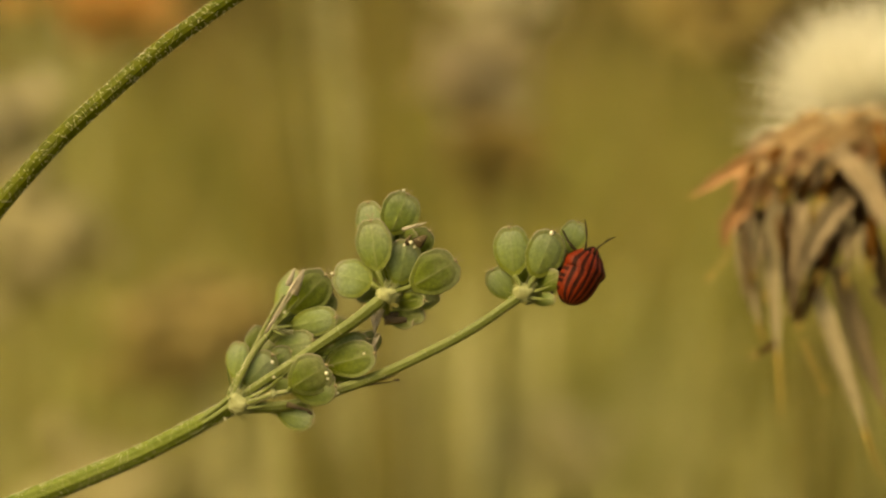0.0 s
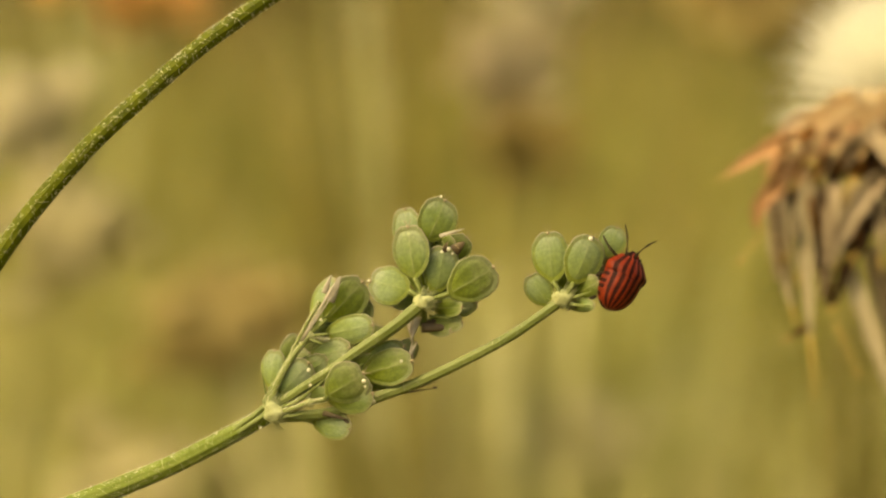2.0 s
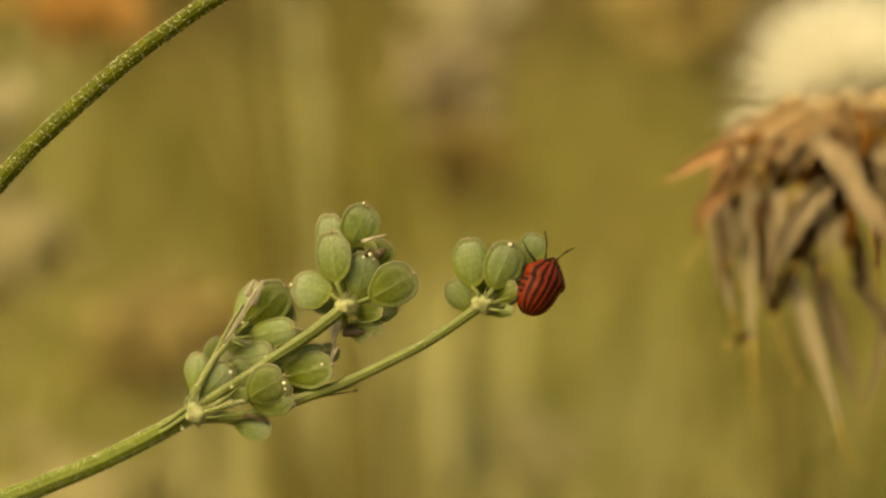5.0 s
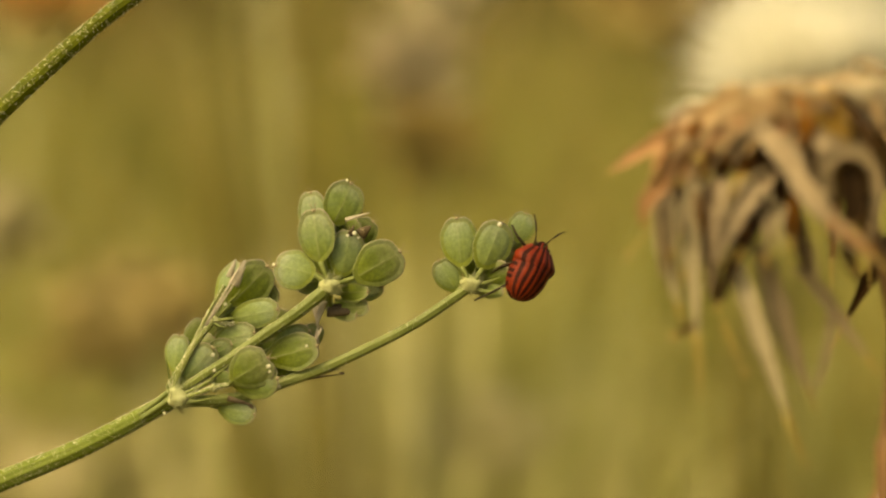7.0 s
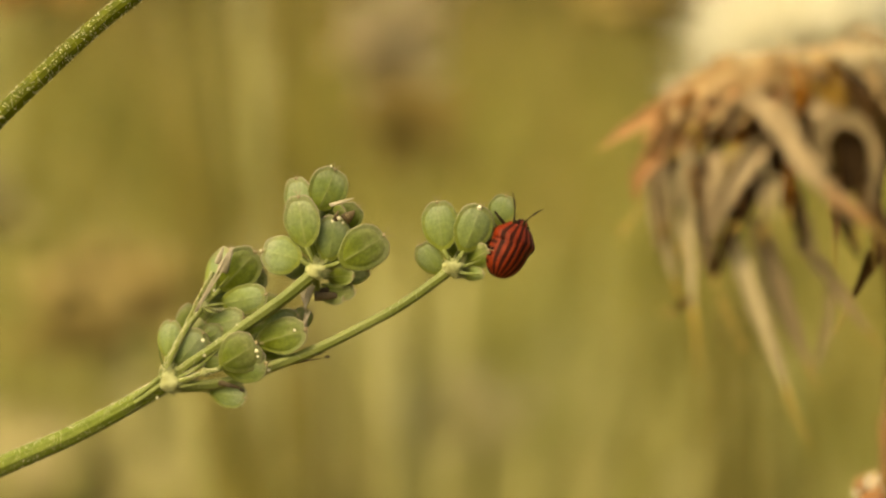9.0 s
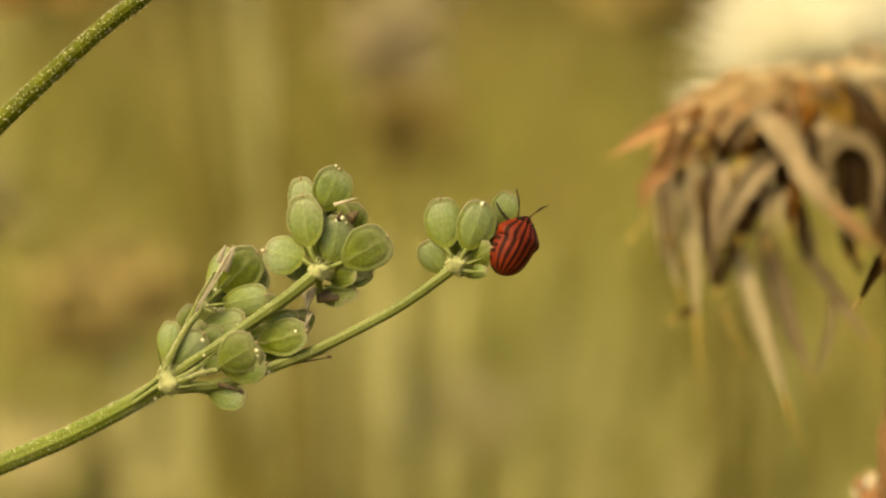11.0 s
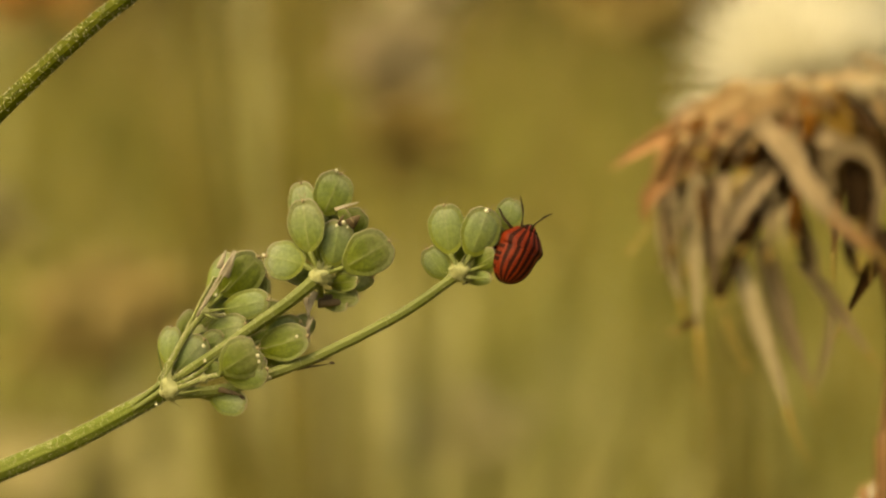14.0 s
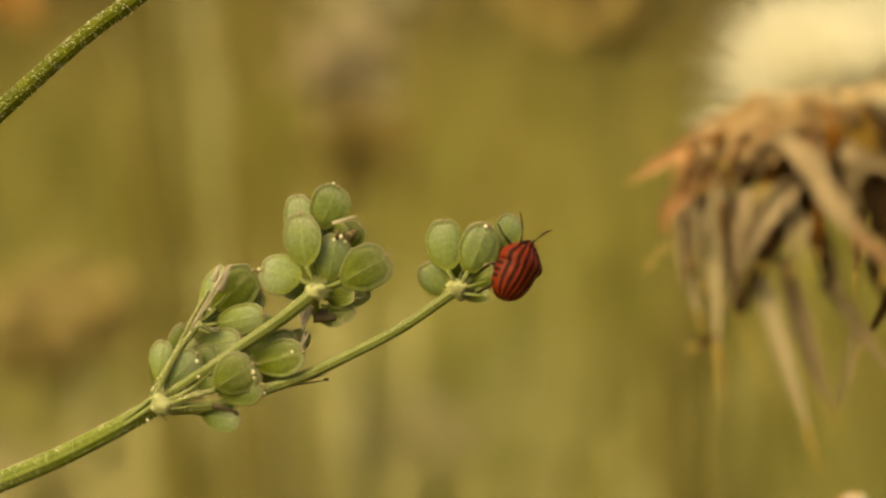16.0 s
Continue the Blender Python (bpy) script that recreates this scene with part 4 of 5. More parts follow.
def build_thistle():
    # head, stem
    bm = bmesh.new()
    blob(bm, k3(1520, 215, -60), 150 * TU, 4, (1.15, 0.72, 1.15), 0.10, 4)
    part("receptacle", bm, CORE, thistle, "dark brown base of the seed head")
    line = smooth_line([k3(1545, 300, -60), k3(1622, 520, -60), k3(1610, 760, -60), k3(1608, 900, -60), k3(1630, 2500, -80), k3(1650, 8450, -120)], 10)
    part("stem", tube(bmesh.new(), line, lambda s: TU * (17 + 12 * s), 20, 8, 0.07), THISTLE_STEM, thistle, "ridged red-brown stem")
    # fluff: a tuft of very fine hairs that fans out, widest above the collar
    rnd = random.Random(21)
    bm = bmesh.new()
    for k in range(18000):
        a = rnd.uniform(0, 2 * math.pi)
        c = rnd.uniform(-0.12 if math.cos(a) < -0.25 else -0.45, 1.0)
        s = math.sqrt(1 - c * c)
        way = Vector((s * math.cos(a), c * 1.05 + 0.10, s * math.sin(a)))
        root = k3(1500 + 90 * rnd.uniform(-1, 1), 118, -60 + 90 * rnd.uniform(-1, 1))
        way = (way + Vector((rnd.gauss(0, .12), rnd.gauss(0, .12), rnd.gauss(0, .12)))).normalized()
        hair(bm, root + way * 40 * TU, way, 80 * TU + 145 * TU * rnd.random() ** 1.2, 0.8 * TU)
    for k in range(120):
        root = k3(1330 + rnd.uniform(-30, 40), 158 + rnd.uniform(-10, 14), -20 + rnd.uniform(-40, 40))
        way = Vector((-1, rnd.uniform(-0.25, 0.25), rnd.uniform(-0.4, 0.4)))
        hair(bm, root, way, rnd.uniform(60, 135) * TU, 1.0 * TU)
    part("pappus", bm, PAPPUS, thistle, "cream white fluff")["kind"] = "stuff"
    bm = bmesh.new()
    blob(bm, k3(1510, 62, -50), 122 * TU, 8, (1.1, 0.9, 1.15), 0.12, 4)
    part("fluff_core", bm, PAPPUS, thistle)

    # upper collar of bracts, spreading to the side
    bract([(1320, 188, 60), (1240, 203, 70), (1172, 236, 70), (1116, 272, 66)], 34, BRACT_ORANGE, 10, 0.4)
    bract([(1310, 166, 40), (1258, 170, 48), (1222, 196, 52), (1198, 246, 50)], 32, BRACT_PALE, 0, 0.35)
    bract([(1360, 172, 90), (1290, 198, 108), (1240, 238, 112), (1206, 300, 104)], 46, BRACT_ORANGE, 0, 0.45, 0.3)
    bract([(1258, 236, 96), (1214, 284, 100), (1180, 326, 96), (1172, 366, 90)], 36, BRACT_ORANGE, 0, 0.4, 0.3)
    bract([(1196, 360, 60), (1168, 392, 60), (1150, 416, 56)], 5, SPINE, 16, 0.3)
    bract([(1440, 150, 96), (1372, 162, 126), (1310, 196, 134), (1268, 248, 130)], 58, BRACT, 0, 0.35, 0.2)
    bract([(1400, 138, 90), (1340, 148, 112), (1280, 176, 116), (1240, 222, 112)], 50, BRACT, 0, 0.35, 0.2)
    bract([(1500, 132, 110), (1440, 142, 140), (1390, 166, 146), (1352, 200, 146)], 60, BRACT, 0, 0.3, 0.2)
    # rusty hollow under the collar; near-black and brown bracts put shade at its sides
    bract([(1352, 200, 116), (1330, 230, 118), (1312, 262, 116), (1306, 288, 112)], 56, BRACT_DARK_AND_SHADE, 0, 0.2)
    bract([(1356, 206, 120), (1352, 238, 122), (1346, 266, 120), (1344, 288, 116)], 34, BRACT_RUST, 0, 0.2)
    bract([(1376, 220, 112), (1372, 250, 114), (1374, 275, 112), (1380, 296, 108)], 40, BRACT_BROWN_AND_SHADE, 0, 0.2)
    bract([(1350, 270, 118), (1338, 300, 120), (1330, 330, 116)], 18, SPINE, 0, 0.3)
    # hanging bracts of the side
    bract([(1218, 288, 84), (1206, 340, 96), (1212, 420, 94), (1236, 508, 88)], 32, BRACT_CREAM, 34, 0.4, 0.2)
    # brown blade that paints the shaded gap between two bracts
    bract([(1238, 296, 70), (1236, 320, 72), (1240, 352, 68)], 26, BRACT_BROWN_AND_SHADE, 0, 0.3)
    bract([(1268, 276, 104), (1256, 350, 116), (1260, 450, 112), (1268, 560, 104)], 33, BRACT_CREAM, 118, 0.35, 0.1, (-4, 0, 0))
    bract([(1312, 270, 108), (1304, 330, 118), (1302, 380, 116), (1308, 430, 110)], 36, BRACT_PALE, 0, 0.35, -0.2)
    bract([(1286, 290, 96), (1284, 360, 98), (1286, 420, 94), (1292, 470, 90)], 34, BRACT_PALE, 0, 0.4)
    bract([(1272, 534, 100), (1250, 546, 98), (1226, 560, 94)], 15, BRACT_BROWN_AND_SHADE, 12)
    # thin ones between them, brown painting shaded gaps; rusty ragged ends under the collar
    bract([(1250, 286, 88), (1242, 318, 92), (1240, 348, 90), (1246, 380, 84)], 20, BRACT_BROWN_AND_SHADE, 0, 0.3)
    bract([(1290, 280, 100), (1282, 330, 104), (1280, 390, 100), (1286, 440, 94)], 14, BRACT_BROWN_AND_SHADE, 0, 0.3)
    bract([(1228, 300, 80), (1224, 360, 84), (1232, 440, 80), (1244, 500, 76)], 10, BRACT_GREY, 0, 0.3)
    bract([(1326, 300, 112), (1318, 350, 118), (1314, 400, 114), (1318, 446, 108)], 12, BRACT_BROWN_AND_SHADE, 0, 0.3)
    rnd = random.Random(29)
    for k in range(16):
        x = 1196 + 10 * k + rnd.uniform(-5, 5)
        y, w = 296 - 0.35 * (x - 1196) + rnd.uniform(-10, 8), 96 + 0.2 * (x - 1196)
        bract([(x + 22, y - 44, w), (x + 8, y - 16, w + 6), (x - rnd.uniform(0, 10), y + rnd.uniform(8, 26), w + 2)], rnd.uniform(9, 17),
              (BRACT_RUST, BRACT_ORANGE, BRACT_PALE, BRACT_BROWN_AND_SHADE)[k % 4], 0, 0.4, rnd.uniform(-0.4, 0.4))
    # ragged thin shreds that hang among the long bracts
    rnd = random.Random(53)
    for k in range(18):
        x = 1204 + 13.5 * k + rnd.uniform(-6, 6)
        y, w, far = 300 + rnd.uniform(-24, 40), 112 + 0.12 * (x - 1204) + rnd.uniform(-6, 12), rnd.uniform(60, 170)
        if x > 1330:
            far = min(far, 90)
        sway = rnd.uniform(-22, 14)
        bract([(x, y, w), (x + 0.3 * sway + rnd.uniform(-7, 7), y + 0.35 * far, w + 8), (x + 0.6 * sway + rnd.uniform(-8, 8), y + 0.7 * far, w + 6), (x + sway, y + far, w)],
              rnd.uniform(7, 13), (BRACT_BROWN_AND_SHADE, BRACT_PALE, BRACT_CREAM, BRACT_GREY, BRACT_CREAM, BRACT_RUST)[k % 6], rnd.choice((0, 0, 18)), 0.4, rnd.uniform(-1.2, 1.2))
    # crossing blades in the middle, those behind coloured near-black for the deep shade
    bract([(1400, 272, 134), (1362, 304, 142), (1326, 364, 142), (1302, 430, 136)], 42, BRACT_PALE, 0, 0.4, -0.3)
    bract([(1408, 262, 128), (1382, 326, 132), (1342, 408, 130), (1306, 506, 122)], 44, BRACT_DARK_AND_SHADE, 12, 0.4, 0.2)
    bract([(1392, 250, 126), (1404, 276, 128), (1400, 312, 126), (1386, 350, 120)], 60, BRACT_DARK_AND_SHADE, 0, 0.2)
    bract([(1300, 420, 118), (1294, 460, 118), (1304, 510, 114)], 26, BRACT_BROWN_AND_SHADE, 0, 0.3)
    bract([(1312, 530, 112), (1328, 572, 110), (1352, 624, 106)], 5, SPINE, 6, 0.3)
    bract([(1400, 262, 126), (1422, 326, 128), (1444, 392, 124), (1464, 452, 116)], 44, BRACT_DARK_AND_SHADE, 0, 0.4)
    bract([(1424, 310, 120), (1446, 370, 120), (1466, 430, 114), (1478, 478, 106)], 26, BRACT_GREY, 0, 0.4)
    # the big tan blade across the front
    bract([(1368, 190, 150), (1412, 236, 168), (1466, 314, 172), (1530, 384, 166), (1596, 436, 154)], 40, BRACT_PALE, 50, 0.45, 0.2)
    bract([(1400, 175, 130), (1424, 222, 150), (1438, 270, 154), (1436, 310, 150)], 44, BRACT_PALE, 0, 0.4)
    bract([(1500, 350, 170), (1540, 386, 170), (1580, 420, 164)], 24, BRACT_ORANGE, 20, 0.4)
    # the long pale one that hangs lowest, a grey one behind it
    bract([(1336, 430, 100), (1364, 516, 112), (1394, 606, 112), (1426, 700, 104)], 34, BRACT_CREAM, 104, 0.25, 0.0, (10, 0, 0))
    bract([(1376, 400, 50), (1402, 490, 48), (1430, 576, 42), (1464, 656, 36)], 42, BRACT_GREY, 46, 0.4)
    bract([(1500, 500, 10), (1500, 560, 30), (1486, 624, 42), (1468, 668, 46)], 15, BRACT_GREY, 0, 0.4)
    bract([(1446, 440, 30), (1490, 490, 26), (1532, 550, 20), (1570, 600, 16)], 26, BRACT_GREY, 40, 0.5)
    # frayed small bracts all over the collar
    rnd = random.Random(17)
    for k in range(52):
        u = rnd.uniform(-0.1, 1)
        x, y, w = 1262 + 270 * u + rnd.uniform(-14, 14), 206 - 66 * u + rnd.uniform(-12, 18), 116 + 44 * u + rnd.uniform(-8, 10)
        a, far = radians(rnd.uniform(8, 62)), rnd.uniform(40, 80)
        dx, dy = -far * math.cos(a), far * math.sin(a)
        bract([(x, y, w), (x + 0.5 * dx, y + 0.36 * dy - 3, w + 10), (x + dx, y + dy, w + 6)], rnd.uniform(11, 22),
              (BRACT, BRACT_ORANGE, BRACT_PALE, BRACT, BRACT_RUST)[k % 5], rnd.choice((0, 0, 14)), 0.45, rnd.uniform(-0.6, 0.6))
    # papery inner scales standing round the foot of the fluff
    rnd = random.Random(41)
    for k in range(22):
        x = 1322 + 13 * k + rnd.uniform(-6, 6)
        y = 150 - 0.06 * (x - 1322) + rnd.uniform(-6, 6)
        w = 60 + 90 * math.sin(math.pi * min(1, (x - 1290) / 420)) + rnd.uniform(-8, 8)
        bract([(x, y + 16, w), (x - 4, y - 12, w + 6), (x - 10 + rnd.uniform(-8, 8), y - rnd.uniform(20, 36), w - 6)], rnd.uniform(24, 36),
              (BRACT_CREAM, BRACT, BRACT_CREAM)[k % 3], 0, 0.35, rnd.uniform(-0.4, 0.4))
    # hollows, shade put in as near-black bracts, and the hook farther along the head
    bract([(1440, 140, 160), (1456, 172, 172), (1456, 200, 174), (1446, 228, 170)], 30, BRACT_RUST, 0, 0.3)
    bract([(1456, 150, 158), (1462, 180, 168), (1458, 206, 168)], 22, BRACT_DARK_AND_SHADE, 0, 0.3)
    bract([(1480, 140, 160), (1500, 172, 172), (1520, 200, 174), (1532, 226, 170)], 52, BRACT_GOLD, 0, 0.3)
    bract([(1512, 142, 164), (1542, 168, 174), (1566, 204, 176), (1590, 250, 172)], 26, BRACT_BROWN_AND_SHADE, 0, 0.3)
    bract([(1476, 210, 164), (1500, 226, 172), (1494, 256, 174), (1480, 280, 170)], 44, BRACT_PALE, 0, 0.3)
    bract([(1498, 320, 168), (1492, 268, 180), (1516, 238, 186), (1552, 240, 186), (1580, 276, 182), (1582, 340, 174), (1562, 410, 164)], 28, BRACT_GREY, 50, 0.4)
    bract([(1532, 262, 168), (1542, 300, 170), (1540, 340, 168), (1530, 372, 160)], 54, BRACT_DARK_AND_SHADE, 0, 0.2)
    bract([(1484, 240, 166), (1478, 270, 168), (1490, 304, 166), (1512, 334, 160)], 34, BRACT_DARK_AND_SHADE, 0, 0.2)
    bract([(1520, 380, 158), (1532, 420, 156), (1546, 450, 150), (1560, 476, 144)], 26, BRACT_DARK_AND_SHADE, 0, 0.3)
    bract([(1530, 96, 90), (1576, 106, 130), (1610, 150, 146), (1626, 240, 140)], 60, BRACT_GREY, 0, 0.3)
    bract([(1500, 112, 96), (1540, 118, 130), (1574, 148, 150), (1596, 200, 150)], 34, BRACT, 0, 0.3)
    bract([(1640, 260, -220), (1650, 350, -390), (1598, 420, -400), (1562, 484, -400), (1538, 530, -400)], 36, BRACT_BROWN_AND_SHADE, 76, 0.5)
    bract([(1560, 150, 120), (1600, 120, 130), (1640, 140, 126), (1680, 220, 120)], 28, BRACT_DARK_AND_SHADE, 40, 0.5)
    # the head's far side and right, round the axis
    rnd = random.Random(9)
    for k in range(26):
        a = radians(-62 + 250 * k / 25 + rnd.uniform(-6, 6))
        # angle 0 is the head's right, 90 its back
        dx, dw = math.cos(a), -math.sin(a)
        reach = rnd.uniform(250, 360)
        drop = rnd.uniform(120, 330)
        pts = [(1520 + dx * 130, 190, -60 + dw * 130), (1520 + dx * reach * 0.75, 190 + drop * 0.12, -60 + dw * reach * 0.75),
               (1520 + dx * reach, 200 + drop * 0.5, -60 + dw * reach), (1520 + dx * reach * 1.02, 220 + drop, -60 + dw * reach * 1.02)]
        if pts[3][0] < 1490:
            continue
        bract(pts, rnd.uniform(36, 56), (BRACT, BRACT_GREY, BRACT_DARK_AND_SHADE, BRACT_ORANGE)[k % 4], rnd.uniform(30, 80), 0.4, rnd.uniform(-.3, .3))


build_thistle()

# ------------------------------------------------------------------ withered head at the corner
# rows:dryleaf
DRY_LEAF_POSE = pose(0.09642, 0.46069, 0.56825, 79.72, -0.34, -1.98)
# end rows


def withered_head():
    """A small frayed dry head on a thin stalk, cream and orange."""
    WU = UNIT * 1.2
    root = new("withered_head")
    root.matrix_basis = DRY_LEAF_POSE
    rnd = random.Random(14)
    bm = bmesh.new()
    blob(bm, (10 * WU, -8 * WU, 0), 30 * WU, 3, (1.2, 0.9, 1), 0.3, 3)
    part("base", bm, BRACT_ORANGE, root)
    for k in range(16):
        a = radians(20 + 150 * k / 15 + rnd.uniform(-6, 6))
        way = Vector((math.cos(a), math.sin(a), rnd.uniform(-0.5, 0.5)))
        p0 = way * (14 * WU)
        p1 = way * (rnd.uniform(32, 50) * WU)
        line = smooth_line([p0, (p0 + p1) * 0.5 + Vector((0, 4 * WU, 3 * WU)), p1], 4)
        part("bract", tube(bmesh.new(), line, lambda s: WU * (9 * (1 - s) ** 0.7 + 1.2), 6, flat=0.5), (PAPPUS, BRACT_ORANGE, BRACT)[k % 3], root)
    part("stalk", tube(bmesh.new(), smooth_line([(10 * WU, -20 * WU, 0), (60 * WU, -900 * WU, 0), (40 * WU, -5780 * WU, 0)], 8), 9 * WU, 8), THISTLE_STEM, root)
    tagged(root, "small frayed dry head in cream and orange", "dried flower")


withered_head()

# ------------------------------------------------------------------ white flower cluster at the edge
flower = new("white_flower_cluster")
tagged(flower, "small white umbel flower cluster on a thin green stalk", "flower")


def build_flower():
    F = UNIT * 0.8
    rnd = random.Random(31)
    bm = bmesh.new()
    tube(bm, smooth_line([(-20 * F, -14 * F, 0), (-130 * F, -60 * F, 0), (-260 * F, -420 * F, 0), (-300 * F, -2600 * F, 0), (-260 * F, -9000 * F, 0)], 10), 6 * F, 8)
    part("stalk", bm, FLOWER_GREEN, flower)
    for k in range(26):
        a = k * 2.4
        r = 52 * math.sqrt((k + 0.6) / 27)
        c = Vector((r * math.cos(a) * F, r * math.sin(a) * 0.9 * F, (20 - 0.006 * r * r + rnd.uniform(-6, 6)) * F))
        bm = bmesh.new()
        for j in range(5):
            t = j * 2 * math.pi / 5 + rnd.random()
            q = c + Vector((math.cos(t) * 7 * F, math.sin(t) * 7 * F, 2 * F))
            blob(bm, q, 6.5 * F, j, (1, 1, 0.45), 0.2, 1)
        ob = part("floret", bm, PETAL, flower)
        bm = bmesh.new()
        tube(bm, smooth_line([(0, -20 * F, 0), c * 0.5 + Vector((0, -14 * F, 0)), c], 4), 1.6 * F, 5)
        part("pedicel", bm, FLOWER_GREEN, ob)


build_flower()

# ------------------------------------------------------------------ pale seed head blown about far behind
plume = new("pale_seed_head")
tagged(plume, "pale seed head blown about far behind", "seed head")


def build_plume():
    rnd = random.Random(3)
    bm = bmesh.new()
    for k in range(40):
        v = Vector((rnd.gauss(0, 1), rnd.gauss(0, 1), rnd.gauss(0, 1))).normalized() * rnd.uniform(0.002, 0.016)
        blob(bm, v, 0.0042, k, levels=1)
    part("seeds", bm, HEAD_STRAW, plume)["kind"] = "stuff"
    part("stalk", tube(bmesh.new(), smooth_line([(0, 0, 0), (0.01, -0.15, 0), (0.02, -0.38, 0)], 5), 0.0015, 6), STRAW, plume)


build_plume()


# ------------------------------------------------------------------ what moves
def motions():
    walk(umbel, [
# rows:umbel
    (0.00, pose(-0.03358, 0.39744, 0.60740, 80.89, 0.50, -1.49)),
    (0.50, pose(-0.03214, 0.39535, 0.60748, 80.00, 0.57, -2.39)),
    (1.00, pose(-0.03258, 0.39369, 0.60750, 79.48, 0.36, -1.74)),
    (1.50, pose(-0.03305, 0.39100, 0.60797, 78.64, 0.77, -1.42)),
    (2.00, pose(-0.03335, 0.39299, 0.60750, 79.57, 0.54, -0.67)),
    (2.50, pose(-0.03396, 0.39239, 0.60764, 80.41, 0.14, 0.67)),
    (3.00, pose(-0.03422, 0.38974, 0.60828, 79.43, 0.27, -0.56)),
    (3.50, pose(-0.03402, 0.38791, 0.60865, 79.52, 0.43, -1.56)),
    (4.00, pose(-0.03355, 0.38694, 0.60902, 78.14, 0.27, -2.10)),
    (4.50, pose(-0.03299, 0.38986, 0.60884, 78.42, 0.65, -2.19)),
    (5.00, pose(-0.03424, 0.39897, 0.60696, 79.00, 1.18, -1.74)),
    (7.50, pose(-0.03244, 0.38949, 0.60885, 80.08, 0.53, -0.94)),
    (8.00, pose(-0.03250, 0.39112, 0.60858, 79.67, -0.31, -1.81)),
    (8.50, pose(-0.03249, 0.39510, 0.60740, 79.99, -0.99, -3.91)),
    (9.00, pose(-0.03249, 0.39789, 0.60652, 81.47, -0.92, -3.80)),
    (11.50, pose(-0.03213, 0.39122, 0.60780, 77.60, -0.25, -5.03)),
    (12.00, pose(-0.03239, 0.39164, 0.60787, 78.42, -0.35, -4.66)),
    (12.50, pose(-0.03253, 0.39195, 0.60797, 79.30, -0.44, -3.37)),
    (13.00, pose(-0.03274, 0.39295, 0.60779, 79.40, -0.47, -3.62)),
    (13.50, pose(-0.03281, 0.39239, 0.60799, 79.19, -0.45, -4.13)),
    (14.00, pose(-0.03269, 0.39112, 0.60828, 78.79, -0.41, -4.27)),
    (14.50, pose(-0.03224, 0.38740, 0.60907, 78.70, -0.19, -3.86)),
    (15.00, pose(-0.03112, 0.38387, 0.60987, 79.27, -0.12, -4.06)),
    (15.50, pose(-0.02994, 0.38258, 0.61034, 79.54, -0.10, -5.06)),
    (16.00, pose(-0.03127, 0.38449, 0.60957, 79.56, 0.19, -3.58)),
# end rows
    ])
    walk(long_ray, [
# rows:branch
    (0.00, pose(0.00026, 0.00009, 0, 0, 0, -0.16)),
    (0.50, pose(0.00035, 0.00014, 0, 0, 0, 0.12)),
    (1.00, pose(0.00020, 0.00007, 0, 0, 0, -0.04)),
    (1.50, pose(0.00032, 0.00013, 0, 0, 0, 0.12)),
    (2.00, pose(0.00038, 0.00014, 0, 0, 0, -0.02)),
    (2.50, pose(0.00018, 0.00008, 0, 0, 0, -0.26)),
    (3.00, pose(0.00028, 0.00012, 0, 0, 0, -0.10)),
    (3.50, pose(0.00012, 0.00004, 0, 0, 0, 0.12)),
    (4.00, pose(0.00034, 0.00014, 0, 0, 0, 0.82)),
    (4.50, pose(0.00035, 0.00014, 0, 0, 0, 0.36)),
    (5.00, pose(0.00043, 0.00016, 0, 0, 0, 0.22)),
    (7.50, pose(0.00054, 0.00020, 0, 0, 0, -0.46)),
    (8.00, pose(-0.00000, 0.00000, 0, 0, 0, 0.00)),
    (8.50, pose(-0.00036, -0.00015, 0, 0, 0, 0.30)),
    (9.00, pose(0.00009, 0.00004, 0, 0, 0, -0.30)),
    (11.50, pose(0.00016, 0.00006, 0, 0, 0, 0.76)),
    (12.00, pose(0.00016, 0.00006, 0, 0, 0, 0.42)),
    (12.50, pose(0.00022, 0.00009, 0, 0, 0, 0.14)),
    (13.00, pose(0.00036, 0.00014, 0, 0, 0, 0.08)),
    (13.50, pose(0.00040, 0.00017, 0, 0, 0, 0.20)),
    (14.00, pose(0.00038, 0.00015, 0, 0, 0, 0.10)),
    (14.50, pose(0.00036, 0.00014, 0, 0, 0, 0.10)),
    (15.00, pose(0.00030, 0.00012, 0, 0, 0, 0.16)),
    (15.50, pose(0.00031, 0.00012, 0, 0, 0, 0.16)),
    (16.00, pose(0.00021, 0.00008, 0, 0, 0, 0.00)),
# end rows
    ])
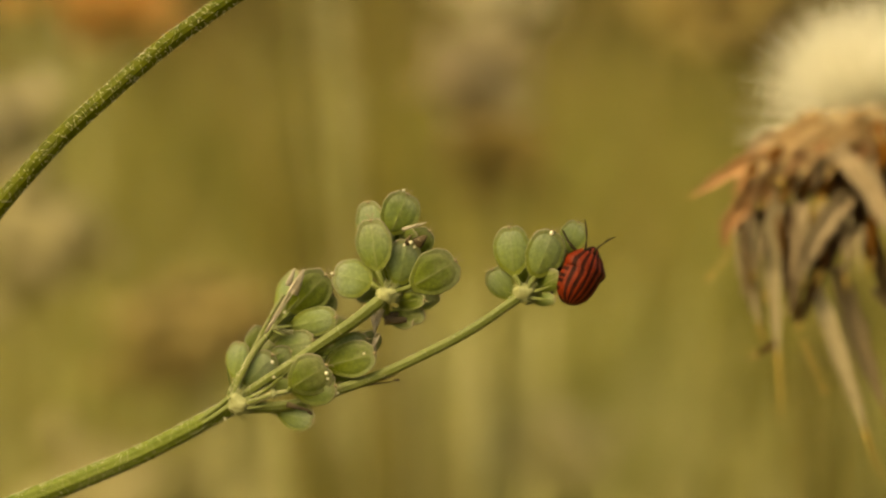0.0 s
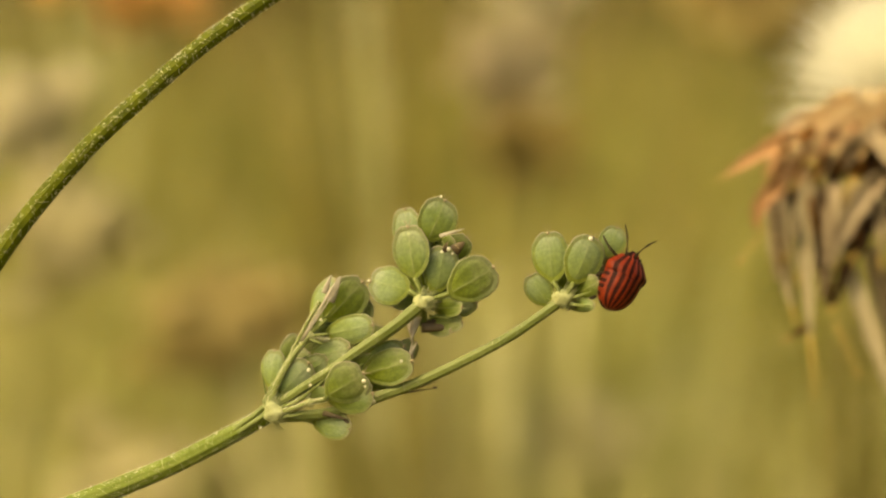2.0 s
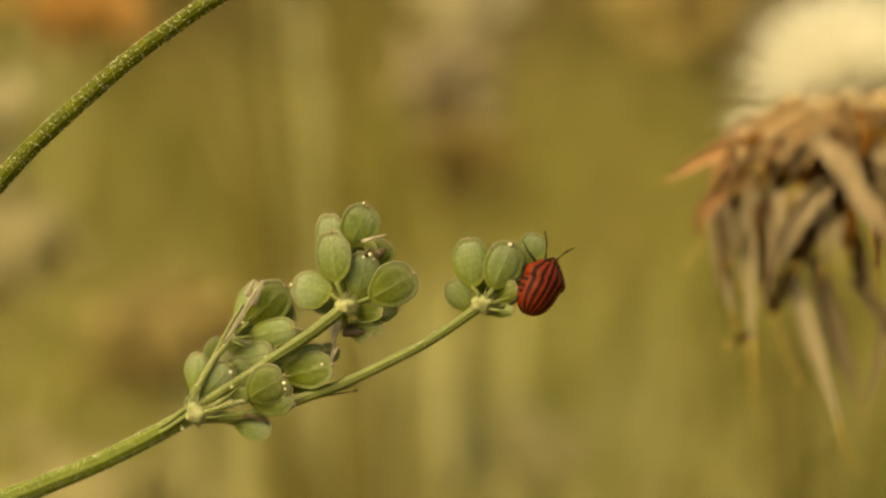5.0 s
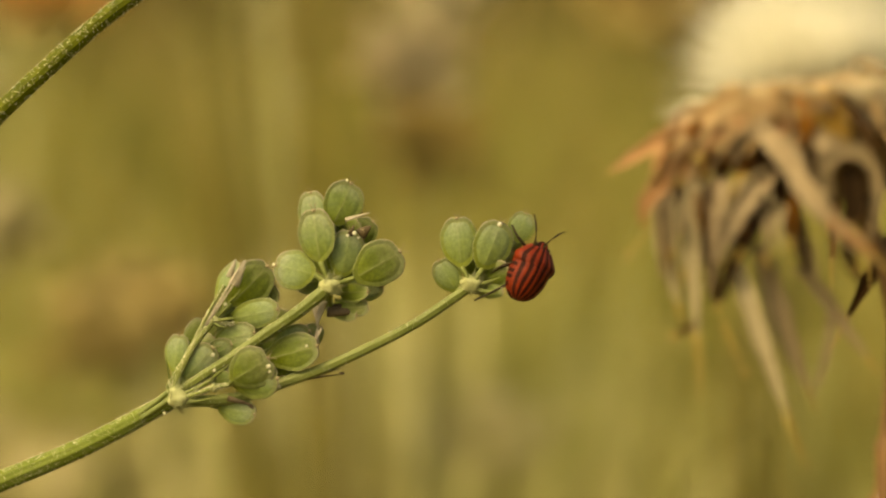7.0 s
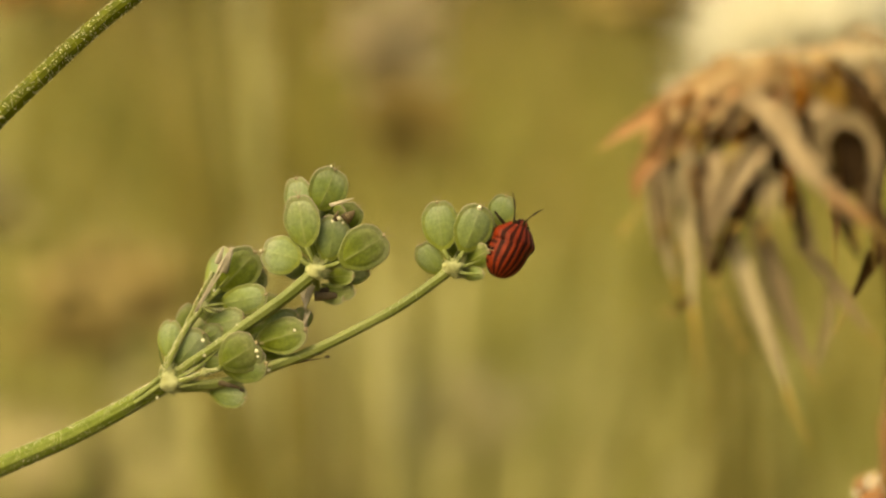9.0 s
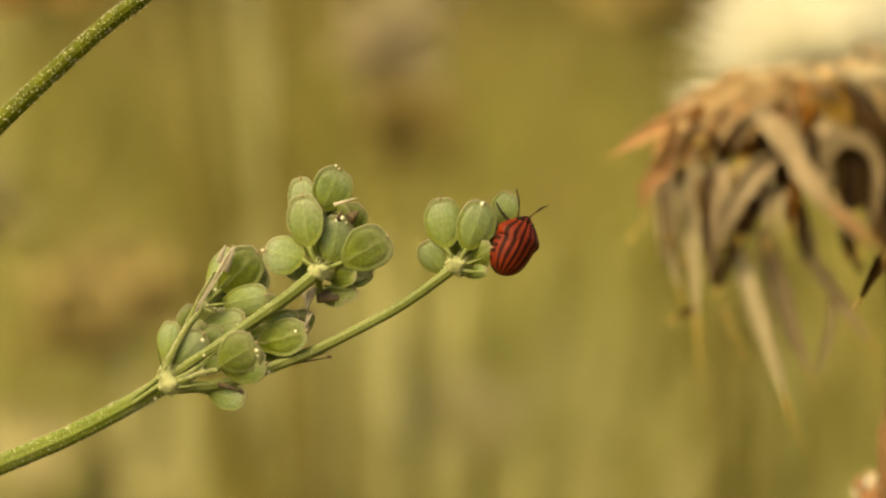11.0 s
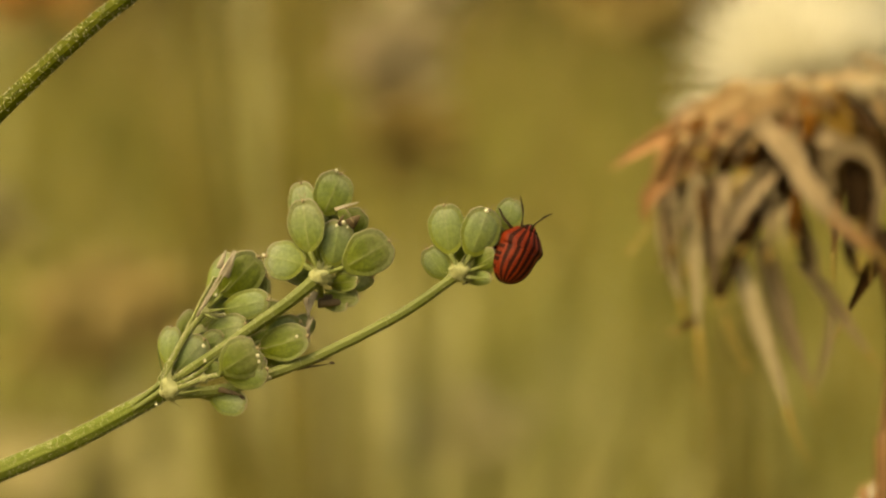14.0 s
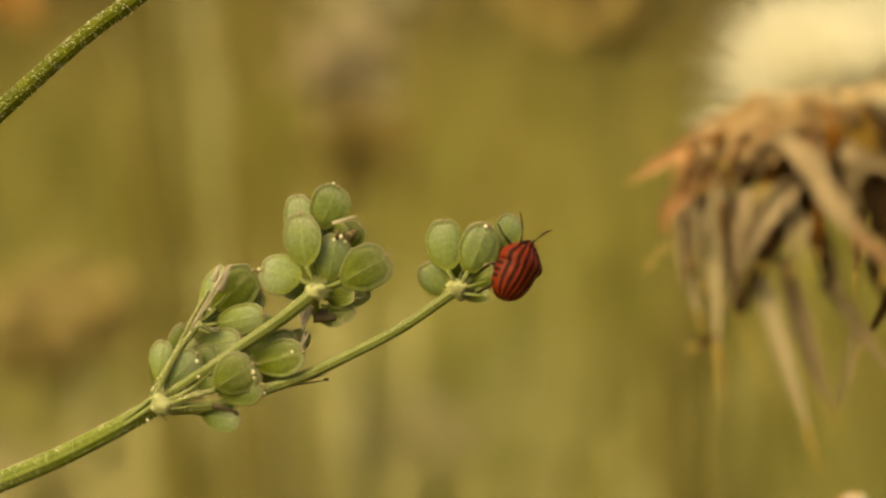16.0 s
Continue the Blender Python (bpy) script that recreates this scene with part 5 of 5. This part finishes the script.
    walk(bug, [
# rows:bug
    (0.00, pose(0.02198, 0.39784, 0.62800, 80.89, 0.66, -1.51)),
    (0.50, pose(0.02356, 0.39592, 0.62810, 80.00, 0.45, -2.37)),
    (1.00, pose(0.02292, 0.39458, 0.62832, 79.48, 0.39, -1.75)),
    (1.50, pose(0.02271, 0.39211, 0.62864, 78.64, 0.65, -1.40)),
    (2.00, pose(0.02249, 0.39427, 0.62836, 79.57, 0.56, -0.68)),
    (2.50, pose(0.02157, 0.39386, 0.62882, 80.41, 0.40, 0.63)),
    (3.00, pose(0.02141, 0.39127, 0.62932, 79.43, 0.36, -0.58)),
    (3.50, pose(0.02144, 0.38934, 0.62948, 79.52, 0.32, -1.53)),
    (4.00, pose(0.02187, 0.38815, 0.63090, 78.14, -0.53, -1.93)),
    (4.50, pose(0.02278, 0.39026, 0.62988, 78.42, 0.30, -2.12)),
    (5.00, pose(0.02185, 0.39879, 0.62764, 79.00, 0.96, -1.70)),
    (7.50, pose(0.02353, 0.38854, 0.62964, 80.08, 0.98, -1.02)),
    (8.00, pose(0.02226, 0.39024, 0.63030, 79.67, -0.31, -1.81)),
    (8.50, pose(0.02168, 0.39422, 0.62962, 79.99, -1.29, -3.86)),
    (9.00, pose(0.02248, 0.39680, 0.62832, 81.47, -0.62, -3.85)),
    (11.50, pose(0.02285, 0.39022, 0.62987, 77.60, -1.00, -4.86)),
    (12.00, pose(0.02252, 0.39062, 0.62973, 78.42, -0.76, -4.57)),
    (12.50, pose(0.02260, 0.39088, 0.62976, 79.30, -0.57, -3.35)),
    (13.00, pose(0.02252, 0.39186, 0.62964, 79.40, -0.55, -3.60)),
    (13.50, pose(0.02252, 0.39126, 0.62974, 79.19, -0.65, -4.09)),
    (14.00, pose(0.02261, 0.38992, 0.62996, 78.79, -0.51, -4.25)),
    (14.50, pose(0.02310, 0.38603, 0.63058, 78.70, -0.29, -3.84)),
    (15.00, pose(0.02416, 0.38210, 0.63140, 79.27, -0.28, -4.03)),
    (15.50, pose(0.02536, 0.38025, 0.63183, 79.54, -0.25, -5.03)),
    (16.00, pose(0.02398, 0.38184, 0.63091, 79.56, 0.19, -3.58)),
# end rows
    ])
    walk(arch, [
# rows:stem
    (0.00, pose(-0.04910, 0.40440, 0.66228, 80.35, -0.00, 0.00)),
    (0.50, pose(-0.04759, 0.40433, 0.66210, 80.26, -0.03, 0.11)),
    (1.00, pose(-0.04774, 0.40429, 0.66237, 80.09, -0.05, 0.34)),
    (1.50, pose(-0.04976, 0.40423, 0.66261, 79.98, -0.01, 0.53)),
    (2.00, pose(-0.04907, 0.40414, 0.66277, 79.98, 0.02, 0.67)),
    (2.50, pose(-0.04828, 0.40404, 0.66307, 80.01, -0.35, 0.90)),
    (3.00, pose(-0.05070, 0.40382, 0.66276, 80.07, -0.73, 1.05)),
    (3.50, pose(-0.04984, 0.40387, 0.66301, 80.13, -1.35, 1.10)),
    (4.00, pose(-0.04940, 0.40395, 0.66180, 80.23, -2.02, 0.83)),
    (4.20, pose(-0.05067, 0.40423, 0.66408, 80.28, -1.67, 0.53)),
    (4.50, pose(-0.04800, 0.40464, 0.66301, 80.35, -1.15, 0.07)),
    (5.00, pose(-0.04727, 0.40495, 0.66249, 80.37, -0.25, -0.55)),
    (6.00, pose(-0.04824, 0.40569, 0.66338, 80.19, -0.66, -0.98)),
    (6.80, pose(-0.04906, 0.40636, 0.66458, 79.98, -0.99, -1.27)),
    (7.50, pose(-0.04924, 0.40671, 0.66450, 79.79, -1.27, -1.48)),
    (7.70, pose(-0.04815, 0.40671, 0.66338, 79.74, -1.39, -1.52)),
    (8.00, pose(-0.04827, 0.40671, 0.66344, 79.67, -1.57, -1.58)),
    (8.50, pose(-0.04675, 0.40651, 0.66163, 79.57, -1.86, -1.66)),
    (9.00, pose(-0.04755, 0.40660, 0.66116, 79.50, -2.15, -1.71)),
    (10.20, pose(-0.04669, 0.40649, 0.66036, 79.49, -1.83, -1.84)),
    (11.50, pose(-0.04670, 0.40641, 0.66074, 79.61, -1.45, -1.81)),
    (12.00, pose(-0.04751, 0.40645, 0.66116, 79.66, -1.66, -1.74)),
    (12.50, pose(-0.04871, 0.40657, 0.66181, 79.71, -1.86, -1.70)),
    (13.00, pose(-0.04910, 0.40656, 0.66184, 79.76, -2.07, -1.66)),
    (13.50, pose(-0.04928, 0.40656, 0.66206, 79.83, -2.04, -1.67)),
    (14.00, pose(-0.04936, 0.40658, 0.66215, 79.90, -2.01, -1.73)),
    (14.50, pose(-0.04904, 0.40673, 0.66257, 79.96, -2.01, -1.88)),
    (15.00, pose(-0.04826, 0.40709, 0.66294, 80.01, -1.60, -2.38)),
    (15.50, pose(-0.04680, 0.40750, 0.66332, 80.06, -1.22, -3.02)),
    (16.00, pose(-0.04732, 0.40768, 0.66298, 80.08, -0.79, -3.38)),
# end rows
    ])
    walk(thistle, [
# rows:thistle
    (0.00, pose(0.06350, 0.34507, 0.65432, 78.89, 0.15, 1.50)),
    (0.50, pose(0.06518, 0.34523, 0.65439, 78.80, 0.17, 1.61)),
    (1.00, pose(0.06852, 0.34144, 0.65688, 80.82, 0.81, -0.49)),
    (1.50, pose(0.06168, 0.34197, 0.65891, 79.51, 0.35, 2.64)),
    (2.00, pose(0.06205, 0.34118, 0.65851, 78.78, -0.03, 1.68)),
    (2.50, pose(0.06730, 0.34324, 0.66002, 80.48, -0.12, 2.72)),
    (3.00, pose(0.06403, 0.34065, 0.65719, 77.76, 1.28, 2.34)),
    (3.50, pose(0.06350, 0.34124, 0.65581, 79.32, 0.36, 0.89)),
    (4.00, pose(0.06235, 0.33376, 0.65704, 78.02, 0.27, -2.59)),
    (4.50, pose(0.06352, 0.33769, 0.65775, 79.78, 0.73, 0.30)),
    (5.00, pose(0.06492, 0.33654, 0.65873, 80.21, 1.19, 1.63)),
    (5.20, pose(0.06321, 0.33668, 0.66000, 80.18, 1.18, 1.53)),
    (7.30, pose(0.05986, 0.33339, 0.65833, 79.34, -0.27, -0.40)),
    (7.50, pose(0.06273, 0.33381, 0.66142, 79.28, -0.28, -0.47)),
    (8.00, pose(0.06383, 0.33618, 0.65915, 79.67, -0.31, -1.81)),
    (8.50, pose(0.06290, 0.33743, 0.65824, 78.84, -0.68, -3.20)),
    (9.00, pose(0.05965, 0.32782, 0.66064, 77.82, -1.18, -1.72)),
    (11.50, pose(0.06225, 0.33350, 0.65779, 80.97, 0.09, -3.78)),
    (12.00, pose(0.06141, 0.33309, 0.65797, 79.80, -0.06, -1.60)),
    (12.50, pose(0.06121, 0.33529, 0.65745, 79.99, 0.18, -0.47)),
    (13.00, pose(0.06143, 0.33810, 0.65696, 80.59, -0.14, -0.92)),
    (13.50, pose(0.06118, 0.33566, 0.65733, 80.29, 0.12, -0.49)),
    (14.00, pose(0.06104, 0.33413, 0.65737, 80.17, 0.05, -0.86)),
    (14.50, pose(0.06146, 0.33058, 0.65777, 80.16, 0.52, -1.68)),
    (15.00, pose(0.06199, 0.32920, 0.65813, 79.53, 0.10, -1.01)),
    (15.50, pose(0.06315, 0.32574, 0.65891, 80.68, 0.37, -2.53)),
    (16.00, pose(0.06363, 0.32615, 0.65833, 79.36, 0.46, -2.75)),
# end rows
    ])
    walk(flower, [
# rows:flower
    (0.00, pose(-0.07338, 0.33166, 0.65209, 80.35, -0.00, 0.00)),
    (0.80, pose(-0.07467, 0.33031, 0.64588, 80.16, 0.04, 0.23)),
    (1.20, pose(-0.07271, 0.32976, 0.64399, 80.03, 0.07, 0.41)),
    (1.30, pose(-0.06337, 0.33013, 0.64590, 80.01, 0.08, 0.45)),
    (1.40, pose(-0.06042, 0.33111, 0.65151, 79.99, 0.08, 0.48)),
    (1.50, pose(-0.06142, 0.33130, 0.65281, 79.98, 0.09, 0.51)),
    (1.60, pose(-0.07259, 0.33122, 0.65308, 79.97, 0.09, 0.54)),
    (2.00, pose(-0.07762, 0.33206, 0.65909, 79.98, 0.11, 0.66)),
    (2.30, pose(-0.07188, 0.33278, 0.66355, 79.99, 0.13, 0.76)),
    (2.40, pose(-0.06302, 0.33220, 0.65982, 80.00, 0.13, 0.79)),
    (2.50, pose(-0.06129, 0.33140, 0.65536, 80.01, 0.14, 0.81)),
    (2.60, pose(-0.06181, 0.33052, 0.65053, 80.02, 0.14, 0.84)),
    (2.70, pose(-0.06005, 0.32986, 0.64682, 80.04, 0.15, 0.86)),
    (2.80, pose(-0.07071, 0.32935, 0.64499, 80.05, 0.15, 0.88)),
    (3.20, pose(-0.06955, 0.32932, 0.64498, 80.10, 0.15, 0.90)),
    (3.30, pose(-0.05983, 0.32987, 0.64719, 80.11, 0.15, 0.89)),
    (3.40, pose(-0.06894, 0.33001, 0.64871, 80.12, 0.15, 0.87)),
    (4.00, pose(-0.07243, 0.33128, 0.65338, 80.23, 0.08, 0.46)),
    (9.00, pose(-0.06539, 0.33366, 0.64847, 79.51, -0.35, -2.04)),
    (16.00, pose(-0.06369, 0.33537, 0.65090, 80.08, -0.58, -3.41)),
# end rows
    ])
    walk(plume, [
# rows:plume
    (0.00, pose(0.18519, 1.10299, 0.32644, 80.35, -0.00, 0.00)),
    (5.00, pose(0.19384, 1.10152, 0.32861, 80.37, -0.10, -0.58)),
    (6.90, pose(0.20627, 1.10031, 0.34662, 79.96, -0.25, -1.44)),
    (7.30, pose(0.19965, 1.10980, 0.40291, 79.85, -0.27, -1.59)),
    (7.40, pose(0.20435, 1.11153, 0.41416, 79.82, -0.28, -1.62)),
    (7.50, pose(0.19636, 1.11061, 0.40854, 79.79, -0.28, -1.65)),
    (7.60, pose(0.18449, 1.10995, 0.40368, 79.77, -0.29, -1.69)),
    (7.70, pose(0.17854, 1.11010, 0.40420, 79.74, -0.29, -1.72)),
    (7.80, pose(0.16482, 1.11035, 0.40393, 79.72, -0.30, -1.75)),
    (7.90, pose(0.19892, 1.10943, 0.40545, 79.69, -0.30, -1.78)),
    (8.05, pose(0.22028, 1.09869, 0.35151, 79.66, -0.31, -1.82)),
    (9.00, pose(0.22391, 1.09028, 0.31311, 79.51, -0.35, -2.04)),
    (16.00, pose(0.23842, 1.08848, 0.32416, 80.08, -0.58, -3.41)),
# end rows
    ])


motions()
